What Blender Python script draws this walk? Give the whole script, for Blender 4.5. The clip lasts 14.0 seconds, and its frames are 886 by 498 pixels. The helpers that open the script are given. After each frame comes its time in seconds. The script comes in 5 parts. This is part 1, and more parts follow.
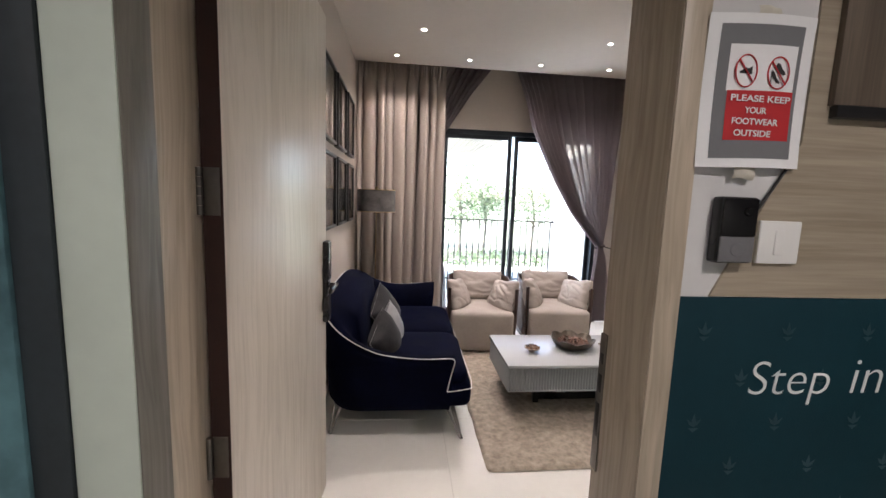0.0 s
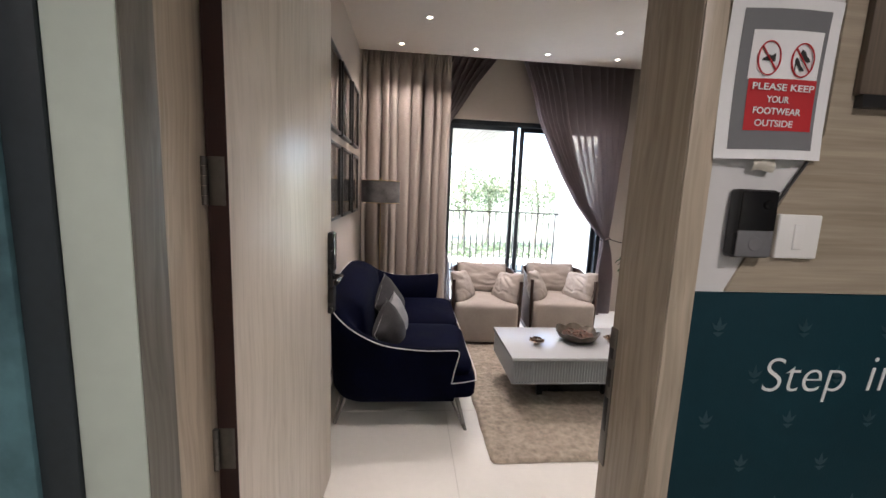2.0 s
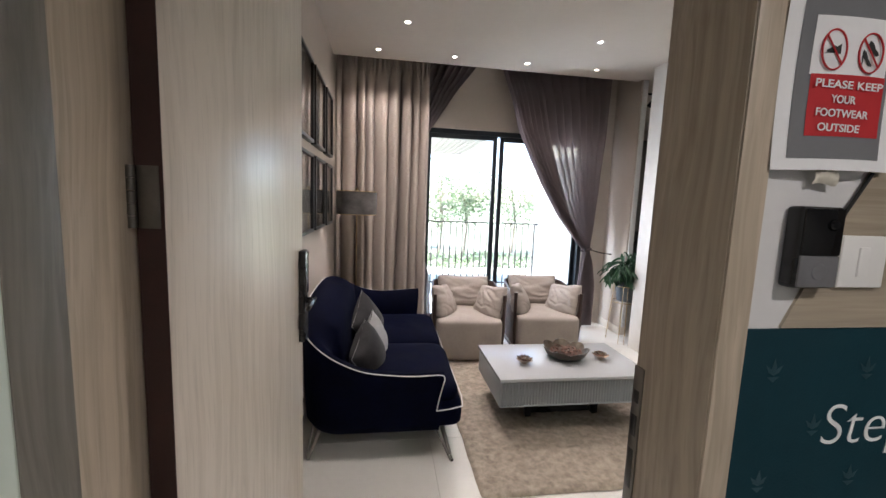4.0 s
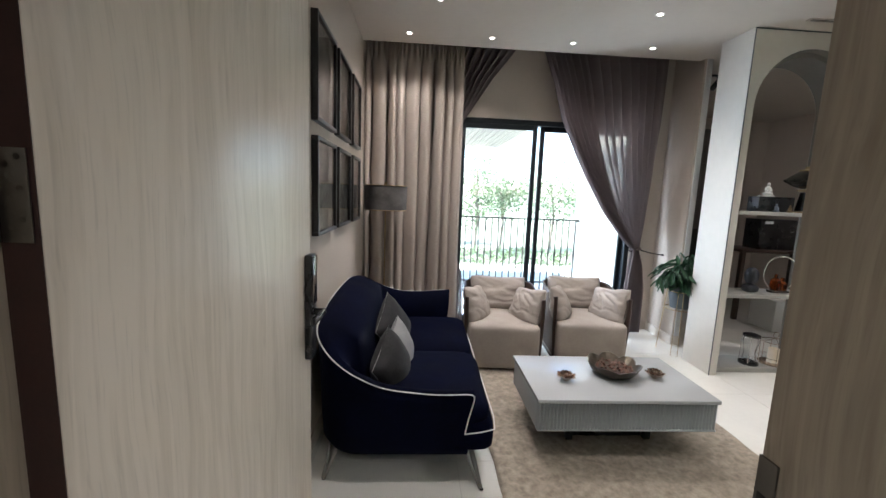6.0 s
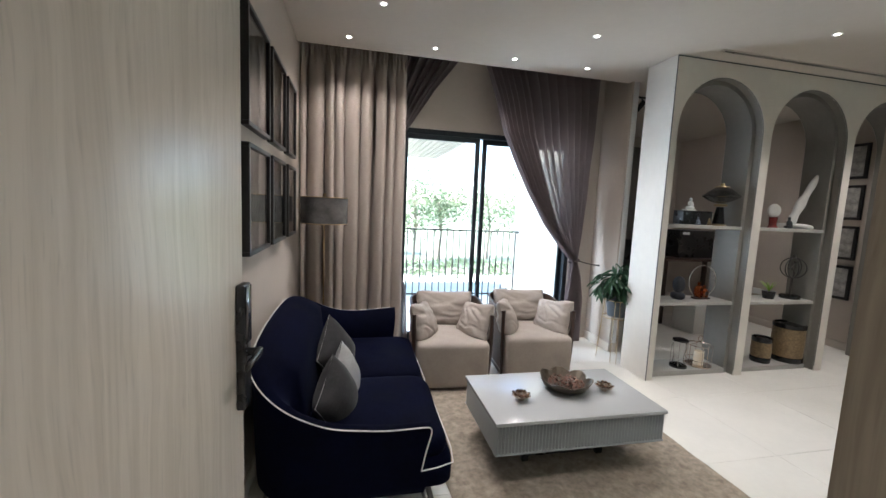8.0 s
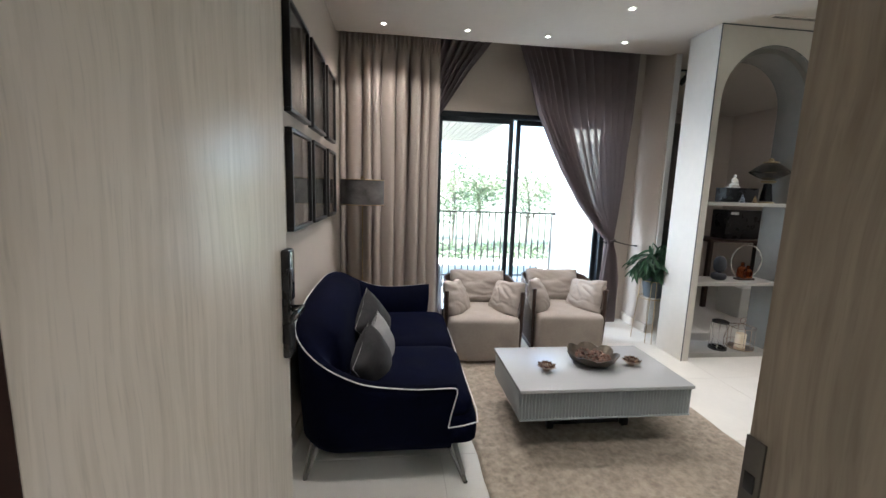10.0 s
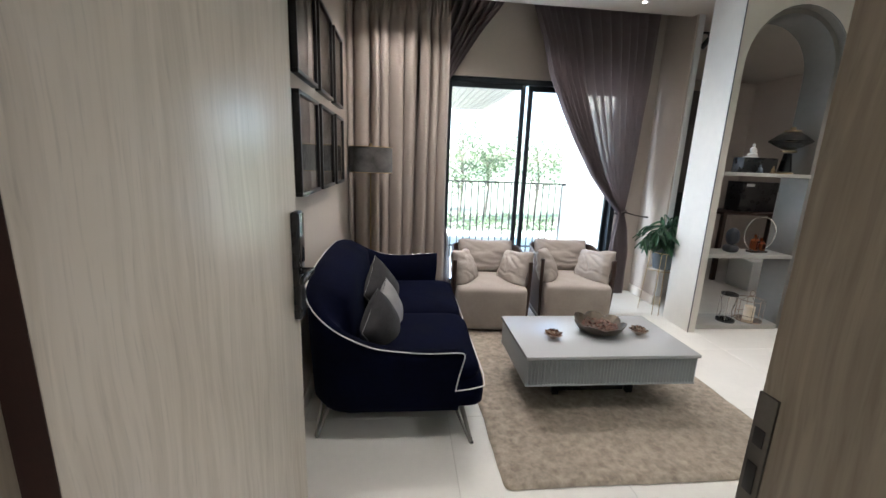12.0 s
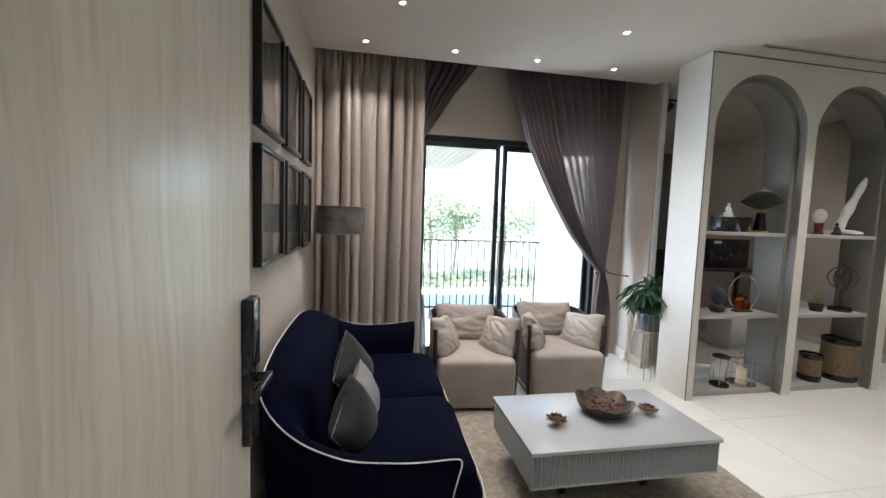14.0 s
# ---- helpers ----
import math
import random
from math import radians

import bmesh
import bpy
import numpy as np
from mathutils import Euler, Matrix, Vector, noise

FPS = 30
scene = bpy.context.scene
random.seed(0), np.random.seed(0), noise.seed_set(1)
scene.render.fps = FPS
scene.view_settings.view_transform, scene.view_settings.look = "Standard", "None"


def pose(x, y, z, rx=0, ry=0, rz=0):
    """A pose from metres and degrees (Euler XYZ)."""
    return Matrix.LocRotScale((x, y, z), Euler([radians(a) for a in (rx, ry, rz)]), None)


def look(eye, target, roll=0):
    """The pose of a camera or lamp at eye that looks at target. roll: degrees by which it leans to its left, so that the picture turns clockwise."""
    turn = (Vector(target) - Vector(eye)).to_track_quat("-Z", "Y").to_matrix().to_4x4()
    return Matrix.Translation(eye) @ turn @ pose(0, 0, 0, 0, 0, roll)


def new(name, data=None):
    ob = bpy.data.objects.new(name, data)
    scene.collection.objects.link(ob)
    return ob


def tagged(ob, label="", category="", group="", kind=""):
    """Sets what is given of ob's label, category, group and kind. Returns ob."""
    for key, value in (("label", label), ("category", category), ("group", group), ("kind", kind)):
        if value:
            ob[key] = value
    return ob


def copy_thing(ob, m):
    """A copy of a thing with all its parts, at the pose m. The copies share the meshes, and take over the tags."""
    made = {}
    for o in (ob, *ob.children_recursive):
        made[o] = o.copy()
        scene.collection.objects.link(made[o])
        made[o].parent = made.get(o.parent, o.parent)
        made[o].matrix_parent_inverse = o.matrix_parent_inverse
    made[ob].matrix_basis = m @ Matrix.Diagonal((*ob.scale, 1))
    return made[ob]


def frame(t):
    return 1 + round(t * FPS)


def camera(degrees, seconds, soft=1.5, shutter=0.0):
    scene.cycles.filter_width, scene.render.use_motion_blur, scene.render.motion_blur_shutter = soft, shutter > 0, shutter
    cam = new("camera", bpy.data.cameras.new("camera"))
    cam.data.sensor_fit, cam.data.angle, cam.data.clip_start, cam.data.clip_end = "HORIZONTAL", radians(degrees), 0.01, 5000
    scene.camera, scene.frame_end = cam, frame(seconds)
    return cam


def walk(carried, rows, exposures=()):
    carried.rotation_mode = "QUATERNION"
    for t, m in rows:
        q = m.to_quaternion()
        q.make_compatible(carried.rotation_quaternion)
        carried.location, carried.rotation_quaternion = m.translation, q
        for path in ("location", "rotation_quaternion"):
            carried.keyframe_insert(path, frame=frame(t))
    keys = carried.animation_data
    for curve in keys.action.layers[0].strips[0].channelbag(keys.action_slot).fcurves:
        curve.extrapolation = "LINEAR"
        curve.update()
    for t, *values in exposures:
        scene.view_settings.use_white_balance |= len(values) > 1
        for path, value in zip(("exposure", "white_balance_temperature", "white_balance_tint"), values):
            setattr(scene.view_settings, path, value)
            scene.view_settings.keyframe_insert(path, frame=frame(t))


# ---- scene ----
cam = camera(96.2, 14.0)
PATH = [
    (0, (0.128, 0.021, 1.396), (0.323, 1.996, 1.149), 2.1),
    (0.5, (0.123, 0.018, 1.4), (0.315, 1.993, 1.155), 2.1),
    (1, (0.122, 0.016, 1.403), (0.309, 1.993, 1.167), 1.9),
    (1.5, (0.121, 0.02, 1.398), (0.307, 1.994, 1.139), 2.0),
    (2, (0.118, 0.038, 1.395), (0.298, 2.009, 1.105), 2.4),
    (2.5, (0.114, 0.074, 1.401), (0.316, 2.044, 1.124), 2.4),
    (3, (0.101, 0.113, 1.409), (0.332, 2.088, 1.201), 2.3),
    (3.2, (0.098, 0.135, 1.407), (0.347, 2.109, 1.198), 2.3),
    (5.3, (0.095, 0.373, 1.408), (0.413, 2.326, 1.117), 2.2),
    (5.5, (0.111, 0.416, 1.411), (0.358, 2.382, 1.143), 2.4),
    (6, (0.152, 0.456, 1.415), (0.273, 2.433, 1.14), 2.3),
    (6.5, (0.131, 0.533, 1.428), (0.327, 2.509, 1.197), 2.5),
    (7, (0.099, 0.588, 1.436), (0.369, 2.561, 1.244), 2.1),
    (7.5, (0.098, 0.607, 1.434), (0.464, 2.56, 1.208), 2.6),
    (7.7, (0.092, 0.61, 1.437), (0.53, 2.55, 1.224), 2.6),
    (9.8, (0.122, 0.491, 1.414), (0.391, 2.455, 1.140), 1.9),
    (10, (0.139, 0.475, 1.402), (0.375, 2.440, 1.108), 1.8),
    (10.5, (0.147, 0.444, 1.390), (0.356, 2.407, 1.062), 1.8),
    (11, (0.138, 0.451, 1.378), (0.342, 2.403, 0.991), 2.3),
    (11.5, (0.135, 0.466, 1.380), (0.341, 2.418, 0.991), 2.0),
    (12, (0.133, 0.481, 1.374), (0.334, 2.424, 0.941), 2.2),
    (12.5, (0.119, 0.501, 1.365), (0.328, 2.431, 0.879), 2.4),
    (13, (0.090, 0.536, 1.367), (0.303, 2.475, 0.920), 2.9),
    (13.5, (0.045, 0.647, 1.407), (0.42, 2.6, 1.203), 2.1),
    (14, (0.067, 0.783, 1.402), (0.435, 2.743, 1.248), 2.0),
]
walk(cam, [(t, look(eye, target, roll)) for t, eye, target, roll in PATH], exposures=((0.0, 2.94, 6350.0, 19.0), (3.2, 2.94, 6350.0, 19.0), (5.3, 2.74, 6000.0, 10.5), (14.0, 2.76, 6000.0, 10.5)))

# ---- world and light ----
world = bpy.data.worlds.new("world")
scene.world = world
world.use_nodes = True
wn = world.node_tree
sky = wn.nodes.new("ShaderNodeTexSky")
sky.sky_type = "NISHITA"
sky.sun_disc = False
sky.sun_elevation, sky.sun_rotation = radians(61), radians(266)
wn.nodes["Background"].inputs[1].default_value = 0.15
wn.links.new(sky.outputs[0], wn.nodes["Background"].inputs[0])

sun_data = bpy.data.lights.new("sun", "SUN")
sun_data.energy, sun_data.angle, sun_data.color = 5.0, radians(0.5), (1.0, 0.95, 0.86)
sun = new("sun", sun_data)
sun.matrix_basis = look((-14.0, 4.0, 26.0), (0.0, 5.0, 0.0))

# added area lamp, out of view beside the window, standing in for sky light
sky_fill = bpy.data.lights.new("window_daylight", "AREA")
sky_fill.shape, sky_fill.size, sky_fill.size_y, sky_fill.energy, sky_fill.color = "RECTANGLE", 1.2, 2.2, 22.0, (0.78, 0.89, 1.0)
window_daylight = new("window_daylight", sky_fill)
window_daylight.matrix_basis = look((-0.25, 5.45, 1.25), (1.9, 4.2, 1.0))

CEIL = 2.735
# each downlight: x, y, watts, width of its beam
# the two with y under 2 are unseen, added to brighten floor and door
LAMPS = [(0.245, 3.388, 14.5, 116), (1.805, 3.388, 8.0, 98), (0.016, 4.006, 5.4, 122), (0.714, 4.006, 5.4, 120), (1.416, 4.006, 5.0, 110), (2.119, 4.006, 2.8, 104),
         (3.303, 2.846, 12.5, 98), (0.95, 1.75, 10.2, 114), (2.4, 1.45, 3.0, 110), (4.65, 2.846, 12.5, 98), (4.89, 4.197, 5.0, 106)]
DOWN = [(x, y) for x, y, watts, width in LAMPS]


def spot(name, x, y, z, watts, angle=105, colour=(1.0, 0.905, 0.825), blend=0.7, size=0.03):
    d = bpy.data.lights.new(name, "SPOT")
    d.energy, d.spot_size, d.spot_blend, d.shadow_soft_size, d.color = watts, radians(angle), blend, size, colour
    o = new(name, d)
    o.matrix_basis = pose(x, y, z)
    return o


for dx, dy, watts, width in LAMPS:
    spot("downlight_beam", dx, dy, CEIL - 0.03, watts, width, blend=0.9)
# unseen spots without fixtures, added to light the corridor side of the entrance
for dx, watts in ((0.95, 8.2), (-0.9, 3.6)):
    spot("corridor_beam", dx, -0.6, 2.56, watts, 150, (1.0, 0.95, 0.86))


track_beam = spot("track_beam", 3.2, 4.62, CEIL - 0.16, 4.0, 70)
track_beam.matrix_basis = look((3.2, 4.62, CEIL - 0.16), (5.5, 5.7, 1.35))


# ---- materials ----
def mat(name, colour=(0.8, 0.8, 0.8), rough=0.6, metal=0.0, vary=0.12, scale=6.0, bump=0.0, bump_scale=80.0, stretch=(1, 1, 1), sheen=0.0, dark=None, coat=0.0):
    """A surface with variation at two scales and fine relief."""
    m = bpy.data.materials.new(name)
    m.use_nodes = True
    nt = m.node_tree
    b = nt.nodes["Principled BSDF"]
    b.inputs["Roughness"].default_value, b.inputs["Metallic"].default_value = rough, metal
    b.inputs["Sheen Weight"].default_value = sheen
    b.inputs["Coat Weight"].default_value = coat
    tc = nt.nodes.new("ShaderNodeTexCoord")
    mp = nt.nodes.new("ShaderNodeMapping")
    mp.inputs["Scale"].default_value = stretch
    nt.links.new(tc.outputs["Object"], mp.inputs[0])
    n1, n2 = nt.nodes.new("ShaderNodeTexNoise"), nt.nodes.new("ShaderNodeTexNoise")
    n1.inputs["Scale"].default_value, n1.inputs["Detail"].default_value = scale, 4.0
    n2.inputs["Scale"].default_value, n2.inputs["Detail"].default_value = scale * 9.0, 3.0
    for n in (n1, n2):
        nt.links.new(mp.outputs[0], n.inputs[0])
    add = nt.nodes.new("ShaderNodeMath")
    add.operation = "MULTIPLY_ADD"
    add.inputs[1].default_value = 0.45
    nt.links.new(n2.outputs[0], add.inputs[0])
    nt.links.new(n1.outputs[0], add.inputs[2])
    ramp = nt.nodes.new("ShaderNodeValToRGB")
    lo = dark if dark else tuple(c * (1 - vary) for c in colour)
    hi = colour if dark else tuple(min(1.0, c * (1 + vary)) for c in colour)
    ramp.color_ramp.elements[0].position, ramp.color_ramp.elements[1].position = 0.48, 0.98
    ramp.color_ramp.elements[0].color, ramp.color_ramp.elements[1].color = (*lo, 1), (*hi, 1)
    nt.links.new(add.outputs[0], ramp.inputs[0])
    nt.links.new(ramp.outputs[0], b.inputs["Base Color"])
    rr = nt.nodes.new("ShaderNodeMapRange")
    rr.inputs[3].default_value, rr.inputs[4].default_value = max(0.02, rough * 0.85), min(1.0, rough * 1.15)
    nt.links.new(n1.outputs[0], rr.inputs[0])
    nt.links.new(rr.outputs[0], b.inputs["Roughness"])
    if bump:
        n3 = nt.nodes.new("ShaderNodeTexNoise")
        n3.inputs["Scale"].default_value, n3.inputs["Detail"].default_value = bump_scale, 4.0
        nt.links.new(mp.outputs[0], n3.inputs[0])
        bp = nt.nodes.new("ShaderNodeBump")
        bp.inputs["Strength"].default_value, bp.inputs["Distance"].default_value = bump, 0.004
        nt.links.new(n3.outputs[0], bp.inputs["Height"])
        nt.links.new(bp.outputs[0], b.inputs["Normal"])
    return m


def wood(name, light, dark, rough=0.45, along=(14, 14, 0.55), scale=2.2, fine=0.5):
    """Laminate with streaky grain along one axis, wide bands and fine pores."""
    m = mat(name, light, rough, 0, 0.1, scale, 0.12, 30.0, along, dark=dark)
    nt = m.node_tree
    b = nt.nodes["Principled BSDF"]
    tc = nt.nodes["Texture Coordinate"]
    cr = nt.nodes["Color Ramp"].color_ramp
    cr.elements[0].position, cr.elements[1].position = 0.58, 0.88
    mp = nt.nodes.new("ShaderNodeMapping")
    mp.inputs["Scale"].default_value = tuple(a * 6 if a > 1 else a * 3 for a in along)
    nt.links.new(tc.outputs["Object"], mp.inputs[0])
    n = nt.nodes.new("ShaderNodeTexNoise")
    n.inputs["Scale"].default_value, n.inputs["Detail"].default_value, n.inputs["Distortion"].default_value = scale, 5.0, 0.6
    nt.links.new(mp.outputs[0], n.inputs[0])
    r = nt.nodes.new("ShaderNodeMapRange")
    r.inputs[1].default_value, r.inputs[2].default_value, r.inputs[3].default_value, r.inputs[4].default_value = 0.3, 0.7, 1 - 0.32 * fine, 1.06
    nt.links.new(n.outputs[0], r.inputs[0])
    mx = nt.nodes.new("ShaderNodeMixRGB")
    mx.blend_type = "MULTIPLY"
    mx.inputs[0].default_value = 1.0
    old = b.inputs["Base Color"].links[0].from_socket
    nt.links.new(old, mx.inputs[1])
    nt.links.new(r.outputs[0], mx.inputs[2])
    nt.links.new(mx.outputs[0], b.inputs["Base Color"])
    return m


def weave(name, colour, rough=0.9, threads=900.0, sheen=0.3, vary=0.1, scale=5.0):
    """Woven cloth: crossed threads in relief, soft fades in the colour."""
    m = mat(name, colour, rough, 0, vary, scale, sheen=sheen)
    nt = m.node_tree
    b = nt.nodes["Principled BSDF"]
    tc = nt.nodes["Texture Coordinate"]
    n = nt.nodes.new("ShaderNodeTexNoise")
    n.inputs["Scale"].default_value, n.inputs["Detail"].default_value = threads / 3, 2.0
    nt.links.new(tc.outputs["Object"], n.inputs[0])
    bp = nt.nodes.new("ShaderNodeBump")
    b.inputs["Specular IOR Level"].default_value = 0.15
    bp.inputs["Strength"].default_value, bp.inputs["Distance"].default_value = 0.35, 0.002
    nt.links.new(n.outputs[0], bp.inputs["Height"])
    nt.links.new(bp.outputs[0], b.inputs["Normal"])
    return m


def emit(name, colour, strength):
    m = bpy.data.materials.new(name)
    m.use_nodes = True
    b = m.node_tree.nodes["Principled BSDF"]
    b.inputs["Base Color"].default_value = (*colour, 1)
    b.inputs["Emission Color"].default_value, b.inputs["Emission Strength"].default_value = (*colour, 1), strength
    return m


def glass(name, colour=(1, 1, 1), rough=0.0, ior=1.45):
    m = bpy.data.materials.new(name)
    m.use_nodes = True
    b = m.node_tree.nodes["Principled BSDF"]
    b.inputs["Base Color"].default_value = (*colour, 1)
    b.inputs["Roughness"].default_value, b.inputs["IOR"].default_value = rough, ior
    b.inputs["Transmission Weight"].default_value = 1.0
    return m


def sheer(name, colour, gap):
    """Thin cloth: part of the light goes straight through between the threads, part glows through them."""
    m = bpy.data.materials.new(name)
    m.use_nodes = True
    nt = m.node_tree
    nt.nodes.remove(nt.nodes["Principled BSDF"])
    out = nt.nodes["Material Output"]
    d, t, c = nt.nodes.new("ShaderNodeBsdfDiffuse"), nt.nodes.new("ShaderNodeBsdfTranslucent"), nt.nodes.new("ShaderNodeBsdfTransparent")
    tc, n, r = nt.nodes.new("ShaderNodeTexCoord"), nt.nodes.new("ShaderNodeTexNoise"), nt.nodes.new("ShaderNodeMapRange")
    n.inputs["Scale"].default_value = 9.0
    nt.links.new(tc.outputs["Object"], n.inputs[0])
    nt.links.new(n.outputs[0], r.inputs[0])
    r.inputs[3].default_value, r.inputs[4].default_value = gap * 0.6, gap * 1.4
    d.inputs[0].default_value, t.inputs[0].default_value = (*colour, 1), (*colour, 1)
    a, b = nt.nodes.new("ShaderNodeMixShader"), nt.nodes.new("ShaderNodeMixShader")
    a.inputs[0].default_value = 0.55
    nt.links.new(d.outputs[0], a.inputs[1])
    nt.links.new(t.outputs[0], a.inputs[2])
    nt.links.new(r.outputs[0], b.inputs[0])
    nt.links.new(a.outputs[0], b.inputs[1])
    nt.links.new(c.outputs[0], b.inputs[2])
    nt.links.new(b.outputs[0], out.inputs[0])
    return m


def plank(name, light, dark, rough=0.4, across=26.0):
    """Pale timber laminate: wavering grain along z, wide soft bands, short dark pores."""
    m = bpy.data.materials.new(name)
    m.use_nodes = True
    nt = m.node_tree
    b = nt.nodes["Principled BSDF"]
    tc = nt.nodes.new("ShaderNodeTexCoord")

    def grain(sx, sz, detail, distort, source):
        mp = nt.nodes.new("ShaderNodeMapping")
        mp.inputs["Scale"].default_value = (sx, sx, sz)
        nt.links.new(source, mp.inputs[0])
        n = nt.nodes.new("ShaderNodeTexNoise")
        n.inputs["Scale"].default_value, n.inputs["Detail"].default_value, n.inputs["Distortion"].default_value = 1.0, detail, distort
        nt.links.new(mp.outputs[0], n.inputs[0])
        return n

    def span(source, a, c, lo, hi):
        r = nt.nodes.new("ShaderNodeMapRange")
        r.inputs[1].default_value, r.inputs[2].default_value, r.inputs[3].default_value, r.inputs[4].default_value = a, c, lo, hi
        nt.links.new(source, r.inputs[0])
        return r.outputs[0]

    def math_node(kind, a, c):
        k = nt.nodes.new("ShaderNodeMath")
        k.operation = kind
        for i, v in enumerate((a, c)):
            if isinstance(v, float):
                k.inputs[i].default_value = v
            else:
                nt.links.new(v, k.inputs[i])
        return k.outputs[0]

    waver = grain(2.5, 1.6, 2.0, 0.0, tc.outputs["Object"])
    shift = nt.nodes.new("ShaderNodeVectorMath")
    shift.operation = "MULTIPLY_ADD"
    nt.links.new(waver.outputs["Color"], shift.inputs[0])
    shift.inputs[1].default_value = (0.10, 0.10, 0.0)
    nt.links.new(tc.outputs["Object"], shift.inputs[2])
    band = grain(across * 0.3, 0.35, 3.0, 0.3, shift.outputs[0])
    line = grain(across * 2.6, 1.5, 5.0, 0.5, shift.outputs[0])
    pore = grain(across * 9.0, 9.0, 2.0, 0.0, shift.outputs[0])
    mixed = math_node("ADD", math_node("MULTIPLY", band.outputs[0], 0.45), math_node("MULTIPLY", line.outputs[0], 0.62))
    ramp = nt.nodes.new("ShaderNodeValToRGB")
    cr = ramp.color_ramp
    cr.elements[0].position, cr.elements[1].position = 0.40, 0.62
    cr.elements[0].color, cr.elements[1].color = (*dark, 1), (*light, 1)
    nt.links.new(mixed, ramp.inputs[0])
    mx = nt.nodes.new("ShaderNodeMixRGB")
    mx.blend_type = "MULTIPLY"
    mx.inputs[0].default_value = 1.0
    nt.links.new(ramp.outputs[0], mx.inputs[1])
    nt.links.new(span(pore.outputs[0], 0.56, 0.74, 1.0, 0.88), mx.inputs[2])
    nt.links.new(mx.outputs[0], b.inputs["Base Color"])
    nt.links.new(span(line.outputs[0], 0.3, 0.7, rough * 1.15, rough * 0.85), b.inputs["Roughness"])
    bp = nt.nodes.new("ShaderNodeBump")
    bp.inputs["Strength"].default_value, bp.inputs["Distance"].default_value = 0.10, 0.002
    nt.links.new(line.outputs[0], bp.inputs["Height"])
    nt.links.new(bp.outputs[0], b.inputs["Normal"])
    return m


def leafy(name, colour):
    """Leaves that let part of the daylight through."""
    m = mat(name, colour, 0.8, 0, 0.5, 3)
    nt = m.node_tree
    t, mix = nt.nodes.new("ShaderNodeBsdfTranslucent"), nt.nodes.new("ShaderNodeMixShader")
    t.inputs[0].default_value = (colour[0] * 2.0, colour[1] * 2.0, colour[2] * 1.6, 1)
    mix.inputs[0].default_value = 0.5
    nt.links.new(nt.nodes["Principled BSDF"].outputs[0], mix.inputs[1])
    nt.links.new(t.outputs[0], mix.inputs[2])
    nt.links.new(mix.outputs[0], nt.nodes["Material Output"].inputs[0])
    return m


M = {}
M["oak"] = plank("oak_laminate", (0.68, 0.615, 0.53), (0.565, 0.505, 0.425), 0.34, 20.0)
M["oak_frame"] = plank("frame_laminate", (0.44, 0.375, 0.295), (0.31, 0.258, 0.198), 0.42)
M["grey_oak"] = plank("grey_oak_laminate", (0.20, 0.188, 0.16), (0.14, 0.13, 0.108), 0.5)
# the frame laminate again, lightened for the faces that catch the light
M["lit_oak"] = plank("lit_oak_laminate", (0.54, 0.46, 0.36), (0.40, 0.335, 0.255), 0.42)
M["oak_cross"] = wood("panel_laminate", (0.41, 0.35, 0.27), (0.30, 0.25, 0.185), 0.45, (0.55, 14, 12), 1.6)
M["brown_panel"] = wood("brown_laminate", (0.15, 0.115, 0.085), (0.10, 0.077, 0.057), 0.5)
M["door_edge"] = mat("door_edge_primer", (0.03, 0.0105, 0.008), 0.6, vary=0.3, scale=20)
M["wall"] = mat("taupe_wall_paint", (0.50, 0.435, 0.375), 0.75, vary=0.04, scale=2.5, bump=0.05, bump_scale=160)
M["corridor_wall"] = mat("white_wall_paint", (0.66, 0.66, 0.66), 0.7, vary=0.05, scale=3, bump=0.05, bump_scale=140)
M["mint_wall"] = mat("pale_green_paint", (0.63, 0.71, 0.635), 0.55, vary=0.06, scale=3, bump=0.04, bump_scale=140)
M["ceiling"] = mat("ceiling_paint", (0.56, 0.505, 0.445), 0.85, vary=0.03, scale=2, bump=0.03, bump_scale=180)
M["tile"] = mat("cream_floor_tile", (0.78, 0.76, 0.71), 0.16, vary=0.04, scale=3)
M["grout"] = mat("tile_grout", (0.62, 0.60, 0.55), 0.9)
M["skirting"] = mat("skirting_tile", (0.58, 0.52, 0.45), 0.35, vary=0.05)
M["partition"] = mat("cream_partition_paint", (0.64, 0.60, 0.54), 0.6, vary=0.05, scale=2, bump=0.05, bump_scale=120)
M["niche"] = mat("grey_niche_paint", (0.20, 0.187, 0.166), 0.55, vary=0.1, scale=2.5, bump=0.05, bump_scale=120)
M["shelf"] = mat("grey_shelf_laminate", (0.38, 0.365, 0.335), 0.45, vary=0.08, scale=4)
M["teal"] = weave("teal_vinyl_panel", (0.0065, 0.034, 0.047), 0.55, 700, 0.0, 0.12, 4)
M["teal_ornament"] = mat("teal_ornament", (0.011, 0.050, 0.065), 0.5)
M["slate"] = mat("dark_slate_side", (0.025, 0.035, 0.042), 0.6, vary=0.2, scale=8)
M["white_print"] = mat("white_lettering", (0.82, 0.84, 0.84), 0.5, vary=0.02)
M["paper"] = mat("white_paper", (0.82, 0.83, 0.84), 0.8, vary=0.03, scale=12, bump=0.05)
M["print_grey"] = mat("grey_print", (0.17, 0.175, 0.185), 0.75, vary=0.05, scale=15)
M["print_red"] = mat("red_print", (0.48, 0.02, 0.025), 0.7, vary=0.06, scale=15)
M["print_black"] = mat("black_print", (0.02, 0.02, 0.02), 0.7)
M["tape"] = mat("masking_tape", (0.58, 0.55, 0.47), 0.6, vary=0.1, scale=30, bump=0.2)
M["black_plastic"] = mat("black_plastic", (0.012, 0.012, 0.013), 0.28, vary=0.2, scale=10)
